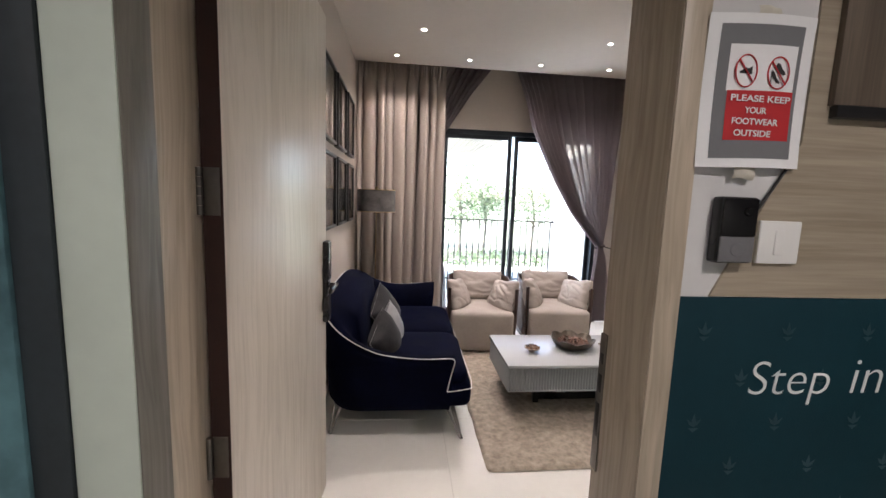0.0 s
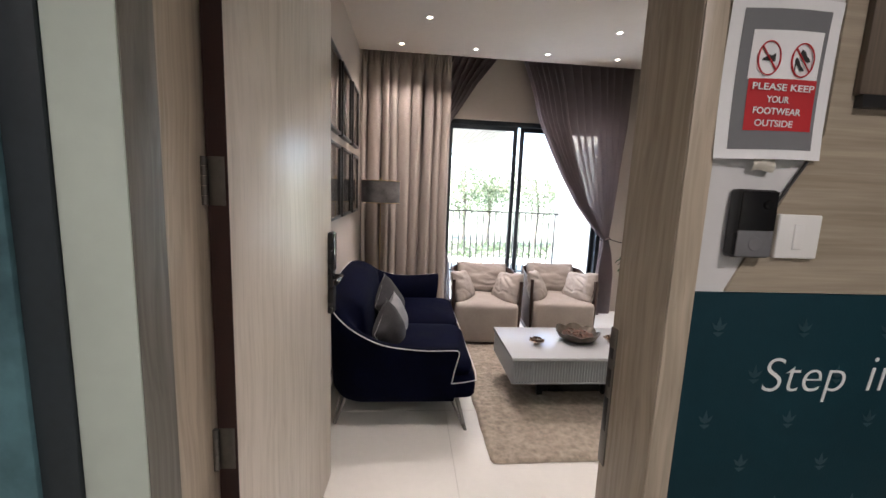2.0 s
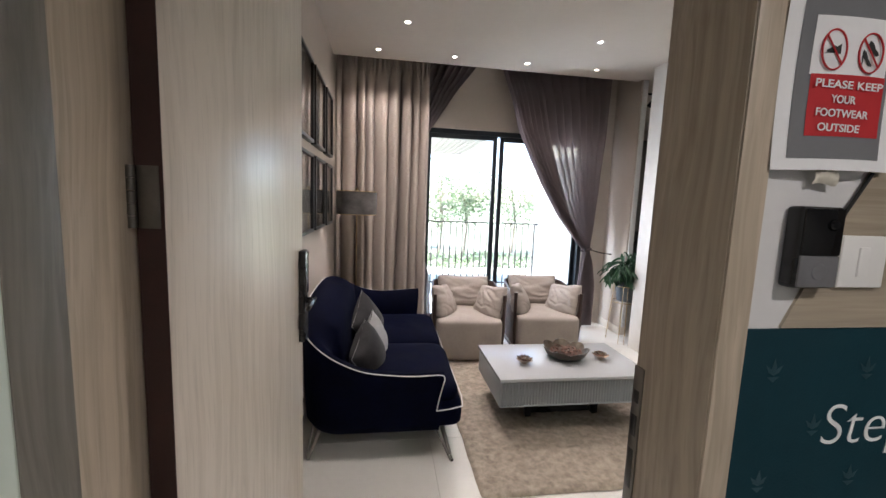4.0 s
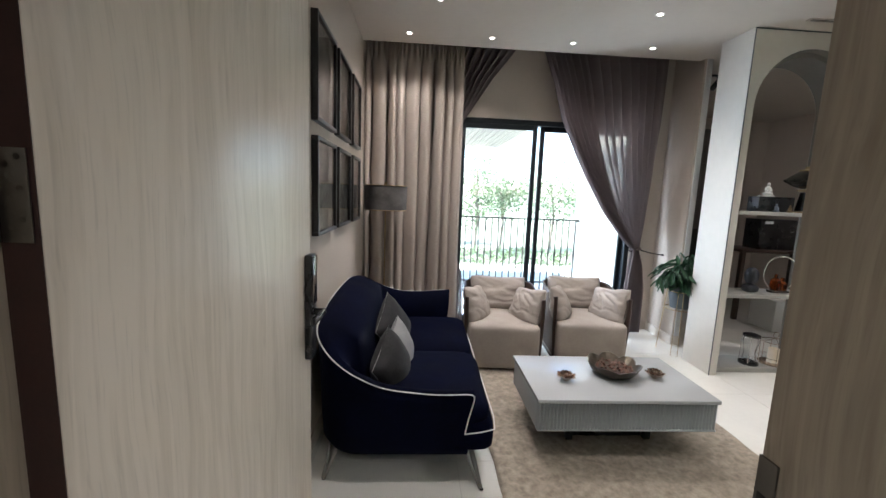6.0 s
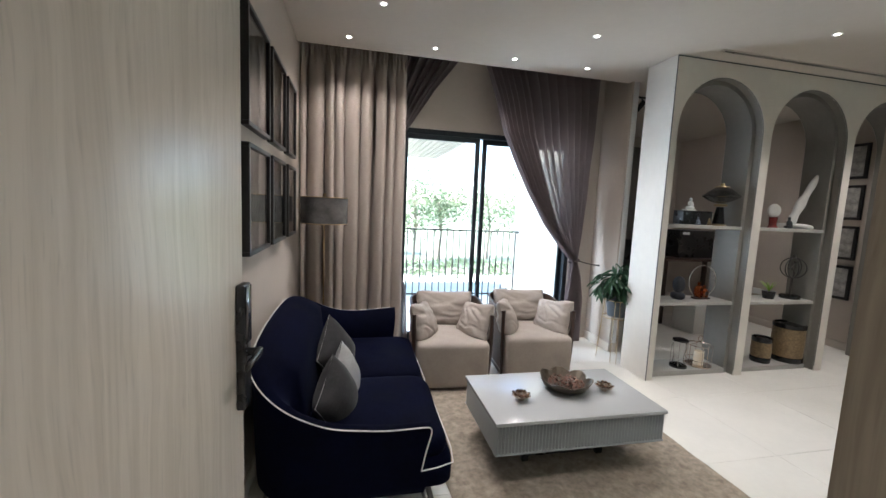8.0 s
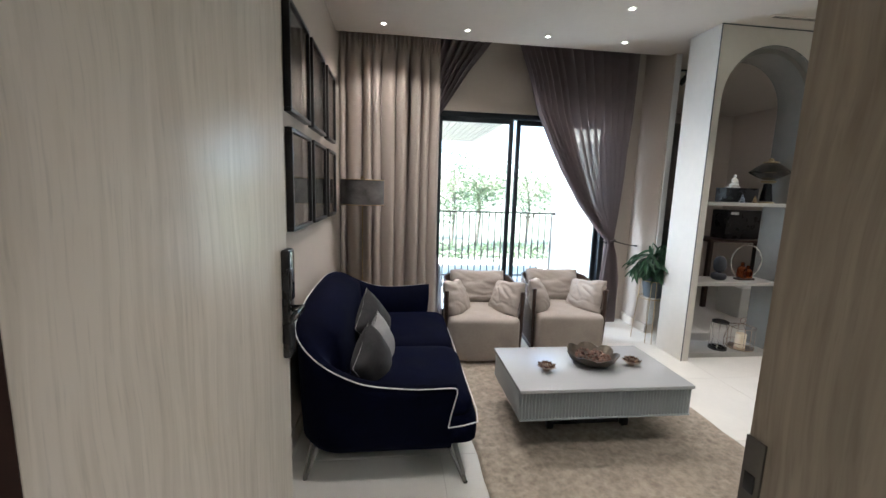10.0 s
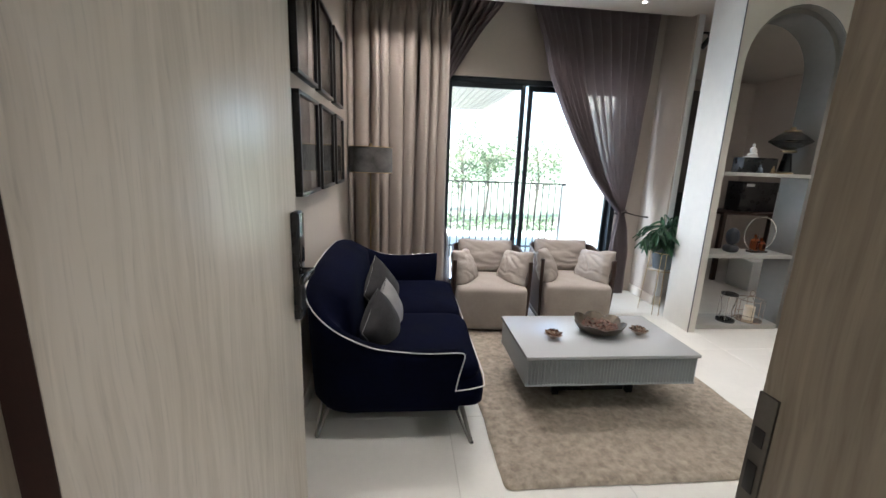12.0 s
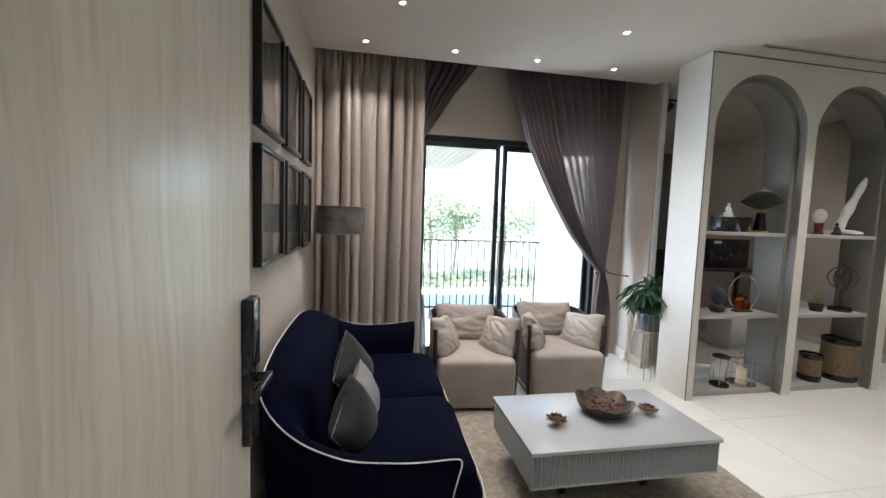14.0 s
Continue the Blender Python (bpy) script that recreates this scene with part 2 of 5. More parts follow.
M["black_gloss"] = mat("black_gloss", (0.008, 0.008, 0.009), 0.08, vary=0.1)
M["grey_plastic"] = mat("grey_plastic", (0.16, 0.16, 0.17), 0.45, vary=0.1, scale=14)
M["white_plastic"] = mat("white_plastic", (0.80, 0.80, 0.78), 0.3, vary=0.02)
M["steel"] = mat("brushed_steel", (0.19, 0.18, 0.165), 0.4, 1.0, 0.12, 12, 0.08, 200)
M["chrome"] = mat("satin_chrome", (0.72, 0.69, 0.64), 0.16, 1.0, 0.05)
M["gunmetal"] = mat("gunmetal", (0.30, 0.29, 0.28), 0.28, 1.0, 0.1, 12)
M["gold"] = mat("brass_gold", (0.40, 0.30, 0.17), 0.3, 1.0, 0.12, 15)
M["copper"] = mat("rose_copper", (0.62, 0.49, 0.41), 0.2, 1.0, 0.2, 40)
M["navy"] = weave("navy_velvet", (0.0015, 0.0024, 0.0108), 0.85, 800, 0.0, 0.4, 5)
M["navy"].node_tree.nodes["Principled BSDF"].inputs["Specular IOR Level"].default_value = 0.05
M["piping"] = weave("white_piping", (0.72, 0.71, 0.70), 0.8, 900, 0.1)
M["grey_velvet"] = weave("grey_velvet", (0.027, 0.026, 0.027), 0.75, 700, 0.08, 0.35, 9)
M["light_velvet"] = weave("light_grey_velvet", (0.27, 0.265, 0.265), 0.75, 700, 0.08, 0.2, 9)
M["beige_cloth"] = weave("beige_linen", (0.37, 0.325, 0.29), 0.92, 800, 0.03, 0.1, 6)
M["sling"] = weave("brown_leather_sling", (0.11, 0.075, 0.06), 0.6, 300, 0.0, 0.15)
M["dark_wood"] = wood("dark_stained_wood", (0.055, 0.03, 0.022), (0.028, 0.014, 0.01), 0.4)
M["table_white"] = mat("grey_white_lacquer", (0.41, 0.42, 0.425), 0.22, vary=0.01)
M["table_flute"] = mat("fluted_grey_lacquer", (0.37, 0.395, 0.405), 0.4, vary=0.04)
M["rug"] = mat("beige_shag_rug", (0.335, 0.283, 0.225), 0.97, vary=0.34, scale=30, bump=0.9, bump_scale=220, sheen=0.05)
M["curtain"] = weave("beige_curtain", (0.38, 0.325, 0.285), 0.7, 600, 0.05, 0.06, 3)
M["sheer"] = sheer("taupe_sheer", (0.27, 0.222, 0.225), 0.085)
M["tie_cloth"] = weave("taupe_tie_cloth", (0.10, 0.08, 0.08), 0.85, 700, 0.02)
M["banner_cloth"] = weave("teal_banner_weave", (0.09, 0.19, 0.22), 0.6, 420, 0.1, 0.5, 2.5)
M["alu"] = mat("black_aluminium", (0.02, 0.026, 0.032), 0.4, 0.3, 0.1)
M["iron"] = mat("painted_iron", (0.05, 0.045, 0.042), 0.5, 0.4, 0.2, 20)
M["pane"] = glass("window_glass", (0.97, 1.0, 1.0))
M["clear"] = glass("clear_glass")
M["smoke"] = glass("smoked_glass", (0.24, 0.235, 0.23), 0.02)
M["amber"] = glass("amber_glass", (0.85, 0.20, 0.05), 0.05)
M["shade"] = weave("grey_velvet_shade", (0.10, 0.093, 0.088), 0.7, 500, 0.1, 0.4, 12)
M["bronze"] = mat("aged_bronze", (0.085, 0.068, 0.05), 0.4, 0.7, 0.3, 25, 0.3, 120)
M["petal"] = mat("dried_petals", (0.11, 0.05, 0.032), 0.7, 0, 0.7, 60)
M["leaf"] = mat("plant_leaf", (0.022, 0.070, 0.030), 0.4, 0, 0.5, 14, 0.2, 60)
M["lime_leaf"] = mat("lime_leaf", (0.22, 0.36, 0.05), 0.45, 0, 0.4, 20)
M["pot"] = mat("slate_blue_pot", (0.075, 0.09, 0.105), 0.5, 0, 0.12, 8)
M["soil"] = mat("potting_soil", (0.04, 0.028, 0.02), 0.95, bump=0.8)
M["white_plaster"] = mat("white_sculpture_plaster", (0.72, 0.70, 0.67), 0.6, 0, 0.08, 14, 0.25, 60)
M["dark_figure"] = mat("dark_figurine", (0.03, 0.032, 0.04), 0.45, 0, 0.3, 20)
M["stone_figure"] = mat("blue_grey_figurine", (0.14, 0.17, 0.21), 0.5, 0, 0.3, 25)
M["red_figure"] = mat("red_lacquer", (0.16, 0.025, 0.022), 0.3)
M["straw"] = mat("woven_gold_straw", (0.21, 0.145, 0.075), 0.55, 0.2, 0.4, 60, 0.7, 150)
M["wax"] = mat("cream_candle_wax", (0.78, 0.66, 0.50), 0.5, vary=0.05)
M["wardrobe"] = wood("dark_wardrobe_veneer", (0.15, 0.135, 0.125), (0.10, 0.09, 0.083), 0.4)
M["art"] = mat("sepia_print", (0.36, 0.33, 0.29), 0.7, 0, 0.1, 4, dark=(0.05, 0.047, 0.043))
M["art_line"] = mat("line_drawing_print", (0.60, 0.58, 0.54), 0.7, 0, 0.1, 14, dark=(0.18, 0.17, 0.16))
M["frame_black"] = mat("black_frame", (0.013, 0.012, 0.012), 0.35, vary=0.2)
M["soffit"] = wood("soffit_boards", (0.42, 0.37, 0.37), (0.33, 0.29, 0.29), 0.6, (14, 0.55, 14))
M["render_white"] = mat("white_facade_render", (0.80, 0.78, 0.72), 0.85, vary=0.05, scale=3, bump=0.1)
M["paving"] = mat("balcony_stone", (0.42, 0.39, 0.34), 0.7, vary=0.12)
M["grass"] = mat("lawn_ground", (0.22, 0.25, 0.18), 0.95, 0, 0.3, 1.5, 0.6, 40)
M["pool"] = mat("pool_water", (0.52, 0.57, 0.48), 0.6, 0, 0.1, 1.5, 0.15, 8)
M["pool"].node_tree.nodes["Principled BSDF"].inputs["Specular IOR Level"].default_value = 0.1
M["bark"] = mat("tree_bark", (0.24, 0.20, 0.16), 0.9, 0, 0.3, 10, 0.6, 40)
M["foliage"] = leafy("tree_foliage", (0.10, 0.135, 0.09))
M["lamp_on"] = emit("downlight_lens", (1.0, 0.92, 0.80), 8.0)


# ---- builders ----
def world_of(ob):
    m = ob.matrix_basis.copy()
    while ob.parent:
        ob = ob.parent
        m = ob.matrix_basis @ m
    return m


def part(name, bm, material, parent=None, label="", local=False, smooth=40, kind=""):
    """One mesh object from a bmesh in world metres (local: in its parent's own metres)."""
    if parent is not None and not local:
        bm.transform(world_of(parent).inverted())
    bmesh.ops.recalc_face_normals(bm, faces=bm.faces)
    me = bpy.data.meshes.new(name)
    bm.to_mesh(me)
    bm.free()
    me.materials.append(material if not isinstance(material, str) else M[material])
    if smooth:
        me.polygons.foreach_set("use_smooth", [True] * len(me.polygons))
        me.set_sharp_from_angle(angle=radians(smooth))
    ob = new(name, me)
    ob.parent = parent
    if label:
        ob["label"] = label
    if kind:
        ob["kind"] = kind
    return ob


def thing(name, at, label, category, group="", turn=0.0):
    ob = new(name)
    ob.empty_display_size = 0.05
    ob.matrix_basis = pose(*at, 0, 0, turn)
    return tagged(ob, label, category, group)


def structure(name, bm, material, label, category="", smooth=30):
    return tagged(part(name, bm, material, smooth=smooth), label, category or name.split("_")[0], kind="structure")


def bm_new():
    return bmesh.new()


def box(bm, x0, x1, y0, y1, z0, z1, bevel=0.0, seg=2, m=None):
    r = bmesh.ops.create_cube(bm, size=1.0)
    vs = r["verts"]
    bmesh.ops.transform(bm, verts=vs, matrix=Matrix.Translation(((x0 + x1) / 2, (y0 + y1) / 2, (z0 + z1) / 2)) @ Matrix.Diagonal((abs(x1 - x0), abs(y1 - y0), abs(z1 - z0), 1)))
    if bevel:
        es = list({e for v in vs for e in v.link_edges})
        r = bmesh.ops.bevel(bm, geom=es, offset=bevel, segments=seg, profile=0.5, affect="EDGES", clamp_overlap=True)
        vs = list({v for f in r["faces"] for v in f.verts} | {v for v in vs if v.is_valid})
    if m is not None:
        bmesh.ops.transform(bm, verts=vs, matrix=m)
    return bm


def B(*a, **k):
    return box(bm_new(), *a, **k)


def lathe(bm, profile, at=(0, 0, 0), seg=24, wobble=None):
    rings = []
    for r, z in profile:
        ring = []
        for i in range(seg):
            a = 2 * math.pi * i / seg
            k = wobble(a, z) if wobble else 1.0
            ring.append(bm.verts.new((at[0] + r * k * math.cos(a), at[1] + r * k * math.sin(a), at[2] + z)))
        rings.append(ring)
    for a, b in zip(rings, rings[1:]):
        for i in range(seg):
            j = (i + 1) % seg
            bm.faces.new((a[i], a[j], b[j], b[i]))
    for ring in (rings[0], rings[-1]):
        if (ring[0].co - ring[seg // 2].co).length > 1e-4:
            bm.faces.new(ring)
    return bm


def tube(bm, pts, r, seg=8, closed=False, taper=None):
    pts = [Vector(p) for p in pts]
    n = len(pts)
    rings, up = [], None
    for i, p in enumerate(pts):
        a = pts[i - 1] if (i or closed) else p
        b = pts[(i + 1) % n] if (i < n - 1 or closed) else p
        d = (b - a).normalized()
        if up is None:
            up = d.orthogonal().normalized()
        up = (up - d * up.dot(d)).normalized()
        side = d.cross(up)
        rad = r * (taper(i / max(1, n - 1)) if taper else 1)
        rings.append([bm.verts.new(p + rad * (up * math.cos(2 * math.pi * k / seg) + side * math.sin(2 * math.pi * k / seg))) for k in range(seg)])
    pairs = list(zip(rings, rings[1:])) + ([(rings[-1], rings[0])] if closed else [])
    for a, b in pairs:
        for k in range(seg):
            j = (k + 1) % seg
            bm.faces.new((a[k], a[j], b[j], b[k]))
    if not closed:
        bm.faces.new(rings[0])
        bm.faces.new(rings[-1])
    return bm


def sheet(bm, nu, nv, f):
    vs = [[bm.verts.new(f(i / nu, j / nv)) for j in range(nv + 1)] for i in range(nu + 1)]
    for i in range(nu):
        for j in range(nv):
            bm.faces.new((vs[i][j], vs[i + 1][j], vs[i + 1][j + 1], vs[i][j + 1]))
    return bm


def superblob(bm, rx, ry, rz, m=Matrix(), e=0.35, ez=None, seg=28, rings=16, crease=0.0, freq=6.0, seed=0.0, pinch=0.0):
    """A stuffed, rounded block. e: 1 is round, 0 is square; crease: depth of wrinkles; pinch: corners drawn out."""
    ez = e if ez is None else ez

    def sp(c, p):
        return math.copysign(abs(c) ** p, c)
    grid = []
    for j in range(rings + 1):
        v = -math.pi / 2 + math.pi * j / rings
        row = []
        for i in range(seg):
            u = 2 * math.pi * i / seg
            p = Vector((rx * sp(math.cos(v), ez) * sp(math.cos(u), e), ry * sp(math.cos(v), ez) * sp(math.sin(u), e), rz * sp(math.sin(v), ez)))
            if crease:
                q = p * freq + Vector((seed, seed * 0.7, -seed))
                p += p.normalized() * crease * (noise.noise(q) + 0.6 * noise.noise(Vector((q.x * 2.3, q.y * 2.3, q.z * 3.1))))
            row.append(bm.verts.new(m @ p))
            if j in (0, rings):
                break
        grid.append(row)
    for a, b in zip(grid, grid[1:]):
        for i in range(seg):
            k = (i + 1) % seg
            q = [a[i % len(a)], a[k % len(a)], b[k % len(b)], b[i % len(b)]]
            q = [x for n, x in enumerate(q) if x not in q[:n]]
            if len(q) > 2:
                bm.faces.new(q)
    return bm


def pillow(bm, w, h, t, m=Matrix(), n=18, crease=0.006, seed=0.0):
    """A square stuffed cushion in the xz plane, seamed at its rim, corners drawn out."""
    for s in (-1, 1):
        def f(u, v, s=s):
            a, b = 2 * u - 1, 2 * v - 1
            bulge = max(0.0, (1 - abs(a) ** 2.6) * (1 - abs(b) ** 2.6)) ** 0.55
            k = 1 - 0.07 * (1 - abs(a) ** 2) * abs(b) ** 4
            l = 1 - 0.07 * (1 - abs(b) ** 2) * abs(a) ** 4
            p = Vector((a * w / 2 * l, s * t / 2 * bulge, b * h / 2 * k))
            q = Vector((p.x * 9 + seed, s * 2 + seed, p.z * 16))
            p.y += s * crease * bulge * (noise.noise(q) - 0.7 * abs(noise.noise(q * 1.9)))
            p.x += crease * 0.4 * noise.noise(q * 1.3)
            p.z += crease * 0.4 * noise.noise(q * 1.1 + Vector((5, 0, 0)))
            return m @ p
        sheet(bm, n, n, f)
    bmesh.ops.remove_doubles(bm, verts=bm.verts, dist=0.0004)
    return bm


def text_part(name, words, x0, x1, z0, z1, y, material, parent, shear=0.0, bold=0.0, depth=0.0006):
    """Raised lettering on a wall that faces -y, fitted to a rectangle."""
    cu = bpy.data.curves.new(name, "FONT")
    cu.body, cu.shear, cu.extrude, cu.offset = words, shear, 0.002, bold
    tmp = bpy.data.objects.new(name, cu)
    me = bpy.data.meshes.new_from_object(tmp)
    bpy.data.objects.remove(tmp)
    bm = bm_new()
    bm.from_mesh(me)
    bpy.data.meshes.remove(me)
    xs, ys = [v.co.x for v in bm.verts], [v.co.y for v in bm.verts]
    sx, sz = (x1 - x0) / (max(xs) - min(xs)), (z1 - z0) / (max(ys) - min(ys))
    for v in bm.verts:
        v.co = Vector((x0 + (v.co.x - min(xs)) * sx, y - (depth if v.co.z > 0 else -depth), z0 + (v.co.y - min(ys)) * sz))
    return part(name, bm, material, parent, smooth=0)


# ---- the large structure ----
structure("floor", B(-0.55, 5.9, -1.5, 6.75, -0.12, -0.0025), "grout", "pale grout bed of the tiled floor", "floor")
LX = -0.40
structure("wall_left", B(LX - 0.15, LX, 0.95, 4.62, -0.02, 3.0), "wall", "taupe painted living room wall", "wall")
structure("wall_right", B(5.6, 5.75, -1.5, 6.75, -0.02, 3.0), "wall", "taupe painted wall of the far room", "wall")
structure("wall_far", B(2.79, 5.6, 6.62, 6.75, -0.02, 3.0), "wall", "taupe painted end wall", "wall")

# the window wall, with its opening
WX0, WX1, WZ1, WY = 0.50, 2.44, 2.20, 4.62
bm = B(LX - 0.15, WX0, WY, WY + 0.16, -0.02, 3.0)
box(bm, WX1, 2.72, WY, WY + 0.16, -0.02, 3.0)
box(bm, WX0, WX1, WY, WY + 0.16, WZ1, 3.0)
structure("wall_window", bm, "wall", "taupe wall round the balcony window", "wall")
structure("wall_fin", B(2.72, 2.79, 4.17, 6.62, -0.02, CEIL + 0.2, bevel=0.004), "wall", "taupe painted wall end beside the curtain", "wall")
# front face of the wall end, whiter than its sides
structure("trim_fin", B(2.738, 2.792, 4.158, 4.1695, 0.09, CEIL - 0.001, bevel=0.002), "corridor_wall", "white strip over the front face of the wall end", "trim")

# the entrance wall, with the doorway
DX0, DX1, DZ, DY0, DY1 = -0.303, 0.615, 2.15, 0.736, 0.928
bm = B(-2.0, DX0 - 0.041, 0.664, DY1, -0.02, 3.0)
structure("wall_entrance", bm, "mint_wall", "pale green painted wall beside the entrance", "wall")
structure("wall_nib", B(-0.388, DX0 + 0.0125, 0.661, 0.7435, -0.02, 3.0, bevel=0.002), "mint_wall", "pale green painted wall end with worn edges", "wall")
structure("wall_bell_side", B(DX1 + 0.053, 5.6, DY0 + 0.012, DY1, -0.02, 3.0), "mint_wall", "painted wall behind the signs", "wall")
structure("wall_over_door", B(DX0 - 0.041, DX1 + 0.053, DY0 + 0.01, DY1, DZ + 0.05, 3.0), "mint_wall", "painted wall over the door", "wall")
bm = B(-2.0, 5.6, -1.5, -1.38, -0.02, 2.7)
box(bm, -2.1, -2.0, -1.5, 0.95, -0.02, 2.7)
structure("wall_corridor", bm, "corridor_wall", "white painted corridor walls", "wall")
structure("floor_corridor", B(-2.1, -0.55, -1.5, 0.95, -0.12, -0.0025), "tile", "cream corridor floor", "floor")
structure("ceiling_corridor", B(-2.1, 5.7, -1.5, 0.76, 2.6, 2.7), "ceiling", "off-white corridor ceiling", "ceiling")

# ceilings: the living room one stops short of the window, leaving a pocket for the curtains
bm = B(LX, 5.6, 0.95, 4.235, CEIL, CEIL + 0.1)
box(bm, 2.79, 5.6, 4.235, 6.62, CEIL, CEIL + 0.1)
structure("ceiling", bm, "ceiling", "off-white painted ceiling with recessed downlights", "ceiling")
bm = B(LX - 0.1, 2.72, 4.235, 4.8, 2.93, 3.0)
box(bm, LX - 0.1, 2.79, 4.19, 4.234, CEIL + 0.101, 3.0)
structure("ceiling_pocket", bm, "ceiling", "curtain pocket above the window", "ceiling")

# skirtings
structure("baseboard", B(LX, LX + 0.012, 0.96, 4.6, 0, 0.09, bevel=0.002), "skirting", "cream skirting tile along the wall", "skirting")
bm = B(2.706, 2.72, 4.156, 4.61, 0, 0.09, bevel=0.002)
box(bm, 2.706, 2.795, 4.156, 4.17, 0, 0.09, bevel=0.002)
structure("baseboard_fin", bm, "skirting", "cream skirting tile round the wall end", "skirting")
structure("baseboard_far", B(5.588, 5.6, 0.96, 6.6, 0, 0.09, bevel=0.002), "skirting", "cream skirting tile of the far room", "skirting")

# door frame
bm = B(DX0 - 0.038, DX0, 0.744, DY1, 0, DZ, bevel=0.002)
frame_ob = new("door_frame")
frame_ob.matrix_basis = pose(0.17, 0.85, 0)
tagged(frame_ob, "pale oak laminate door frame of the entrance", "door frame", kind="structure")
# left reveal: its lit look is put into the colour
part("jamb", bm, "lit_oak", frame_ob)
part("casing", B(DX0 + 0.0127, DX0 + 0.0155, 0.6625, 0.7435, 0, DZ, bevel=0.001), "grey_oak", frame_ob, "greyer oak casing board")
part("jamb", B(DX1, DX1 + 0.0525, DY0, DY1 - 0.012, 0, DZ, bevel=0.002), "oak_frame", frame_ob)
# thin board in the lightened laminate, for the jamb's brightly lit front
part("lit_jamb_front", B(DX1 + 0.002, DX1 + 0.0525, DY0 - 0.0035, DY0 - 0.0003, 0, DZ, bevel=0.001), "lit_oak", frame_ob, "front edge of the jamb, its laminate lightened as lit")
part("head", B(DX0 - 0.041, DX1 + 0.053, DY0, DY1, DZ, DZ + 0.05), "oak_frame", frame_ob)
strike = part("strike_plate", B(DX1 - 0.003, DX1 + 0.001, 0.889, 0.9170, 0.74, 1.09, bevel=0.001), "steel", frame_ob, "steel strike plate with bolt holes")
for zz, hh in ((1.028, 0.026), (0.966, 0.045), (0.872, 0.085)):
    part("bolt_hole", B(DX1 - 0.0045, DX1 - 0.003, 0.8955, 0.911, zz - hh / 2, zz + hh / 2, bevel=0.0006), "black_plastic", strike)

# window
win = new("window_1")
win.matrix_basis = pose(1.47, WY, 0)
tagged(win, "black aluminium sliding balcony window, closed", "window", kind="structure")
FY = WY + 0.02
fr = bm_new()
box(fr, WX0, WX1, FY, FY + 0.11, WZ1 - 0.05, WZ1, bevel=0.003)
box(fr, WX0, WX1, FY, FY + 0.11, 0, 0.05, bevel=0.003)
box(fr, WX0, WX0 + 0.05, FY, FY + 0.11, 0.05, WZ1 - 0.05, bevel=0.003)
box(fr, WX1 - 0.05, WX1, FY, FY + 0.11, 0.05, WZ1 - 0.05, bevel=0.003)
part("window_frame", fr, "alu", win)
for (a, b, yy, over) in ((WX0 + 0.05, 1.345, FY + 0.01, 0.0), (1.392, WX1 - 0.05, FY + 0.06, 0.06)):
    s = bm_new()
    w = 0.046
    box(s, a, a + w, yy, yy + 0.035, 0.05, WZ1 - 0.05, bevel=0.002)
    box(s, b - w, b, yy, yy + 0.035, 0.05, WZ1 - 0.05, bevel=0.002)
    box(s, a + w, b - w, yy, yy + 0.035, WZ1 - 0.10, WZ1 - 0.05, bevel=0.002)
    box(s, a + w, b - w, yy, yy + 0.035, 0.05, 0.11, bevel=0.002)
    sash = part("sash", s, "alu", win)
    pn = part("pane", B(a + w - (over + w if over else 0.0), b - w, yy + 0.014, yy + 0.020, 0.11, WZ1 - 0.10), "pane", sash, "clear glass")
    pn.visible_shadow = False


# arched partition: one slab with stepped, round-headed openings
PY0, PY1, PX0, PX1, PT = 3.472, 3.80, 2.60, 5.6, CEIL
ARCH = [(3.103, 0.438), (4.068, 0.438), (5.03, 0.438)]
SPRING = 2.168


def arch_face(bm, y, r_of, flip=False):
    """The front of the slab with its arches, as faces in the plane y. Returns each opening's rim."""
    rims = []
    n = 20
    edges = [PX0] + [(ARCH[i][0] + ARCH[i + 1][0]) / 2 for i in range(len(ARCH) - 1)] + [PX1]
    for k, (cx, r) in enumerate(ARCH):
        r = r_of(r)
        rim = [(cx - r, 0.0)] + [(cx - r * math.cos(math.pi * i / n), SPRING + r * math.sin(math.pi * i / n)) for i in range(n + 1)] + [(cx + r, 0.0)]
        out = [(edges[k], 0.0)] + [(edges[k] + (edges[k + 1] - edges[k]) * i / n, PT) for i in range(n + 1)] + [(edges[k + 1], 0.0)]
        a = [bm.verts.new((x, y, z)) for x, z in rim]
        b = [bm.verts.new((x, y, z)) for x, z in out]
        for i in range(len(a) - 1):
            bm.faces.new((a[i], a[i + 1], b[i + 1], b[i]))
        rims.append((a, b))
    return rims


def bridge(bm, a, b):
    for i in range(len(a) - 1):
        bm.faces.new((a[i], a[i + 1], b[i + 1], b[i]))


pt = new("wall_partition")
pt.matrix_basis = pose(2.6, 3.472, 0)
tagged(pt, "cream painted room divider with arched display niches", "partition wall", kind="structure")
bm = bm_new()
f = arch_face(bm, PY0, lambda r: r)
b = arch_face(bm, PY0 + 0.012, lambda r: r)
for (fa, fb), (ba, bb) in zip(f, b):
    bridge(bm, fa, ba)
    bridge(bm, fb, bb)
part("front_skin", bm, "partition", pt)
bm = B(PX0, PX0 + 0.02, PY0 + 0.013, PY1 + 0.012, 0, PT)
part("end_skin", bm, "partition", pt)
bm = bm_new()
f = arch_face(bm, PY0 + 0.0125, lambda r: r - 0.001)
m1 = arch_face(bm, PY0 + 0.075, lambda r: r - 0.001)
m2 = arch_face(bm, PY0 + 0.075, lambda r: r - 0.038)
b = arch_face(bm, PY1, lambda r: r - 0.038)
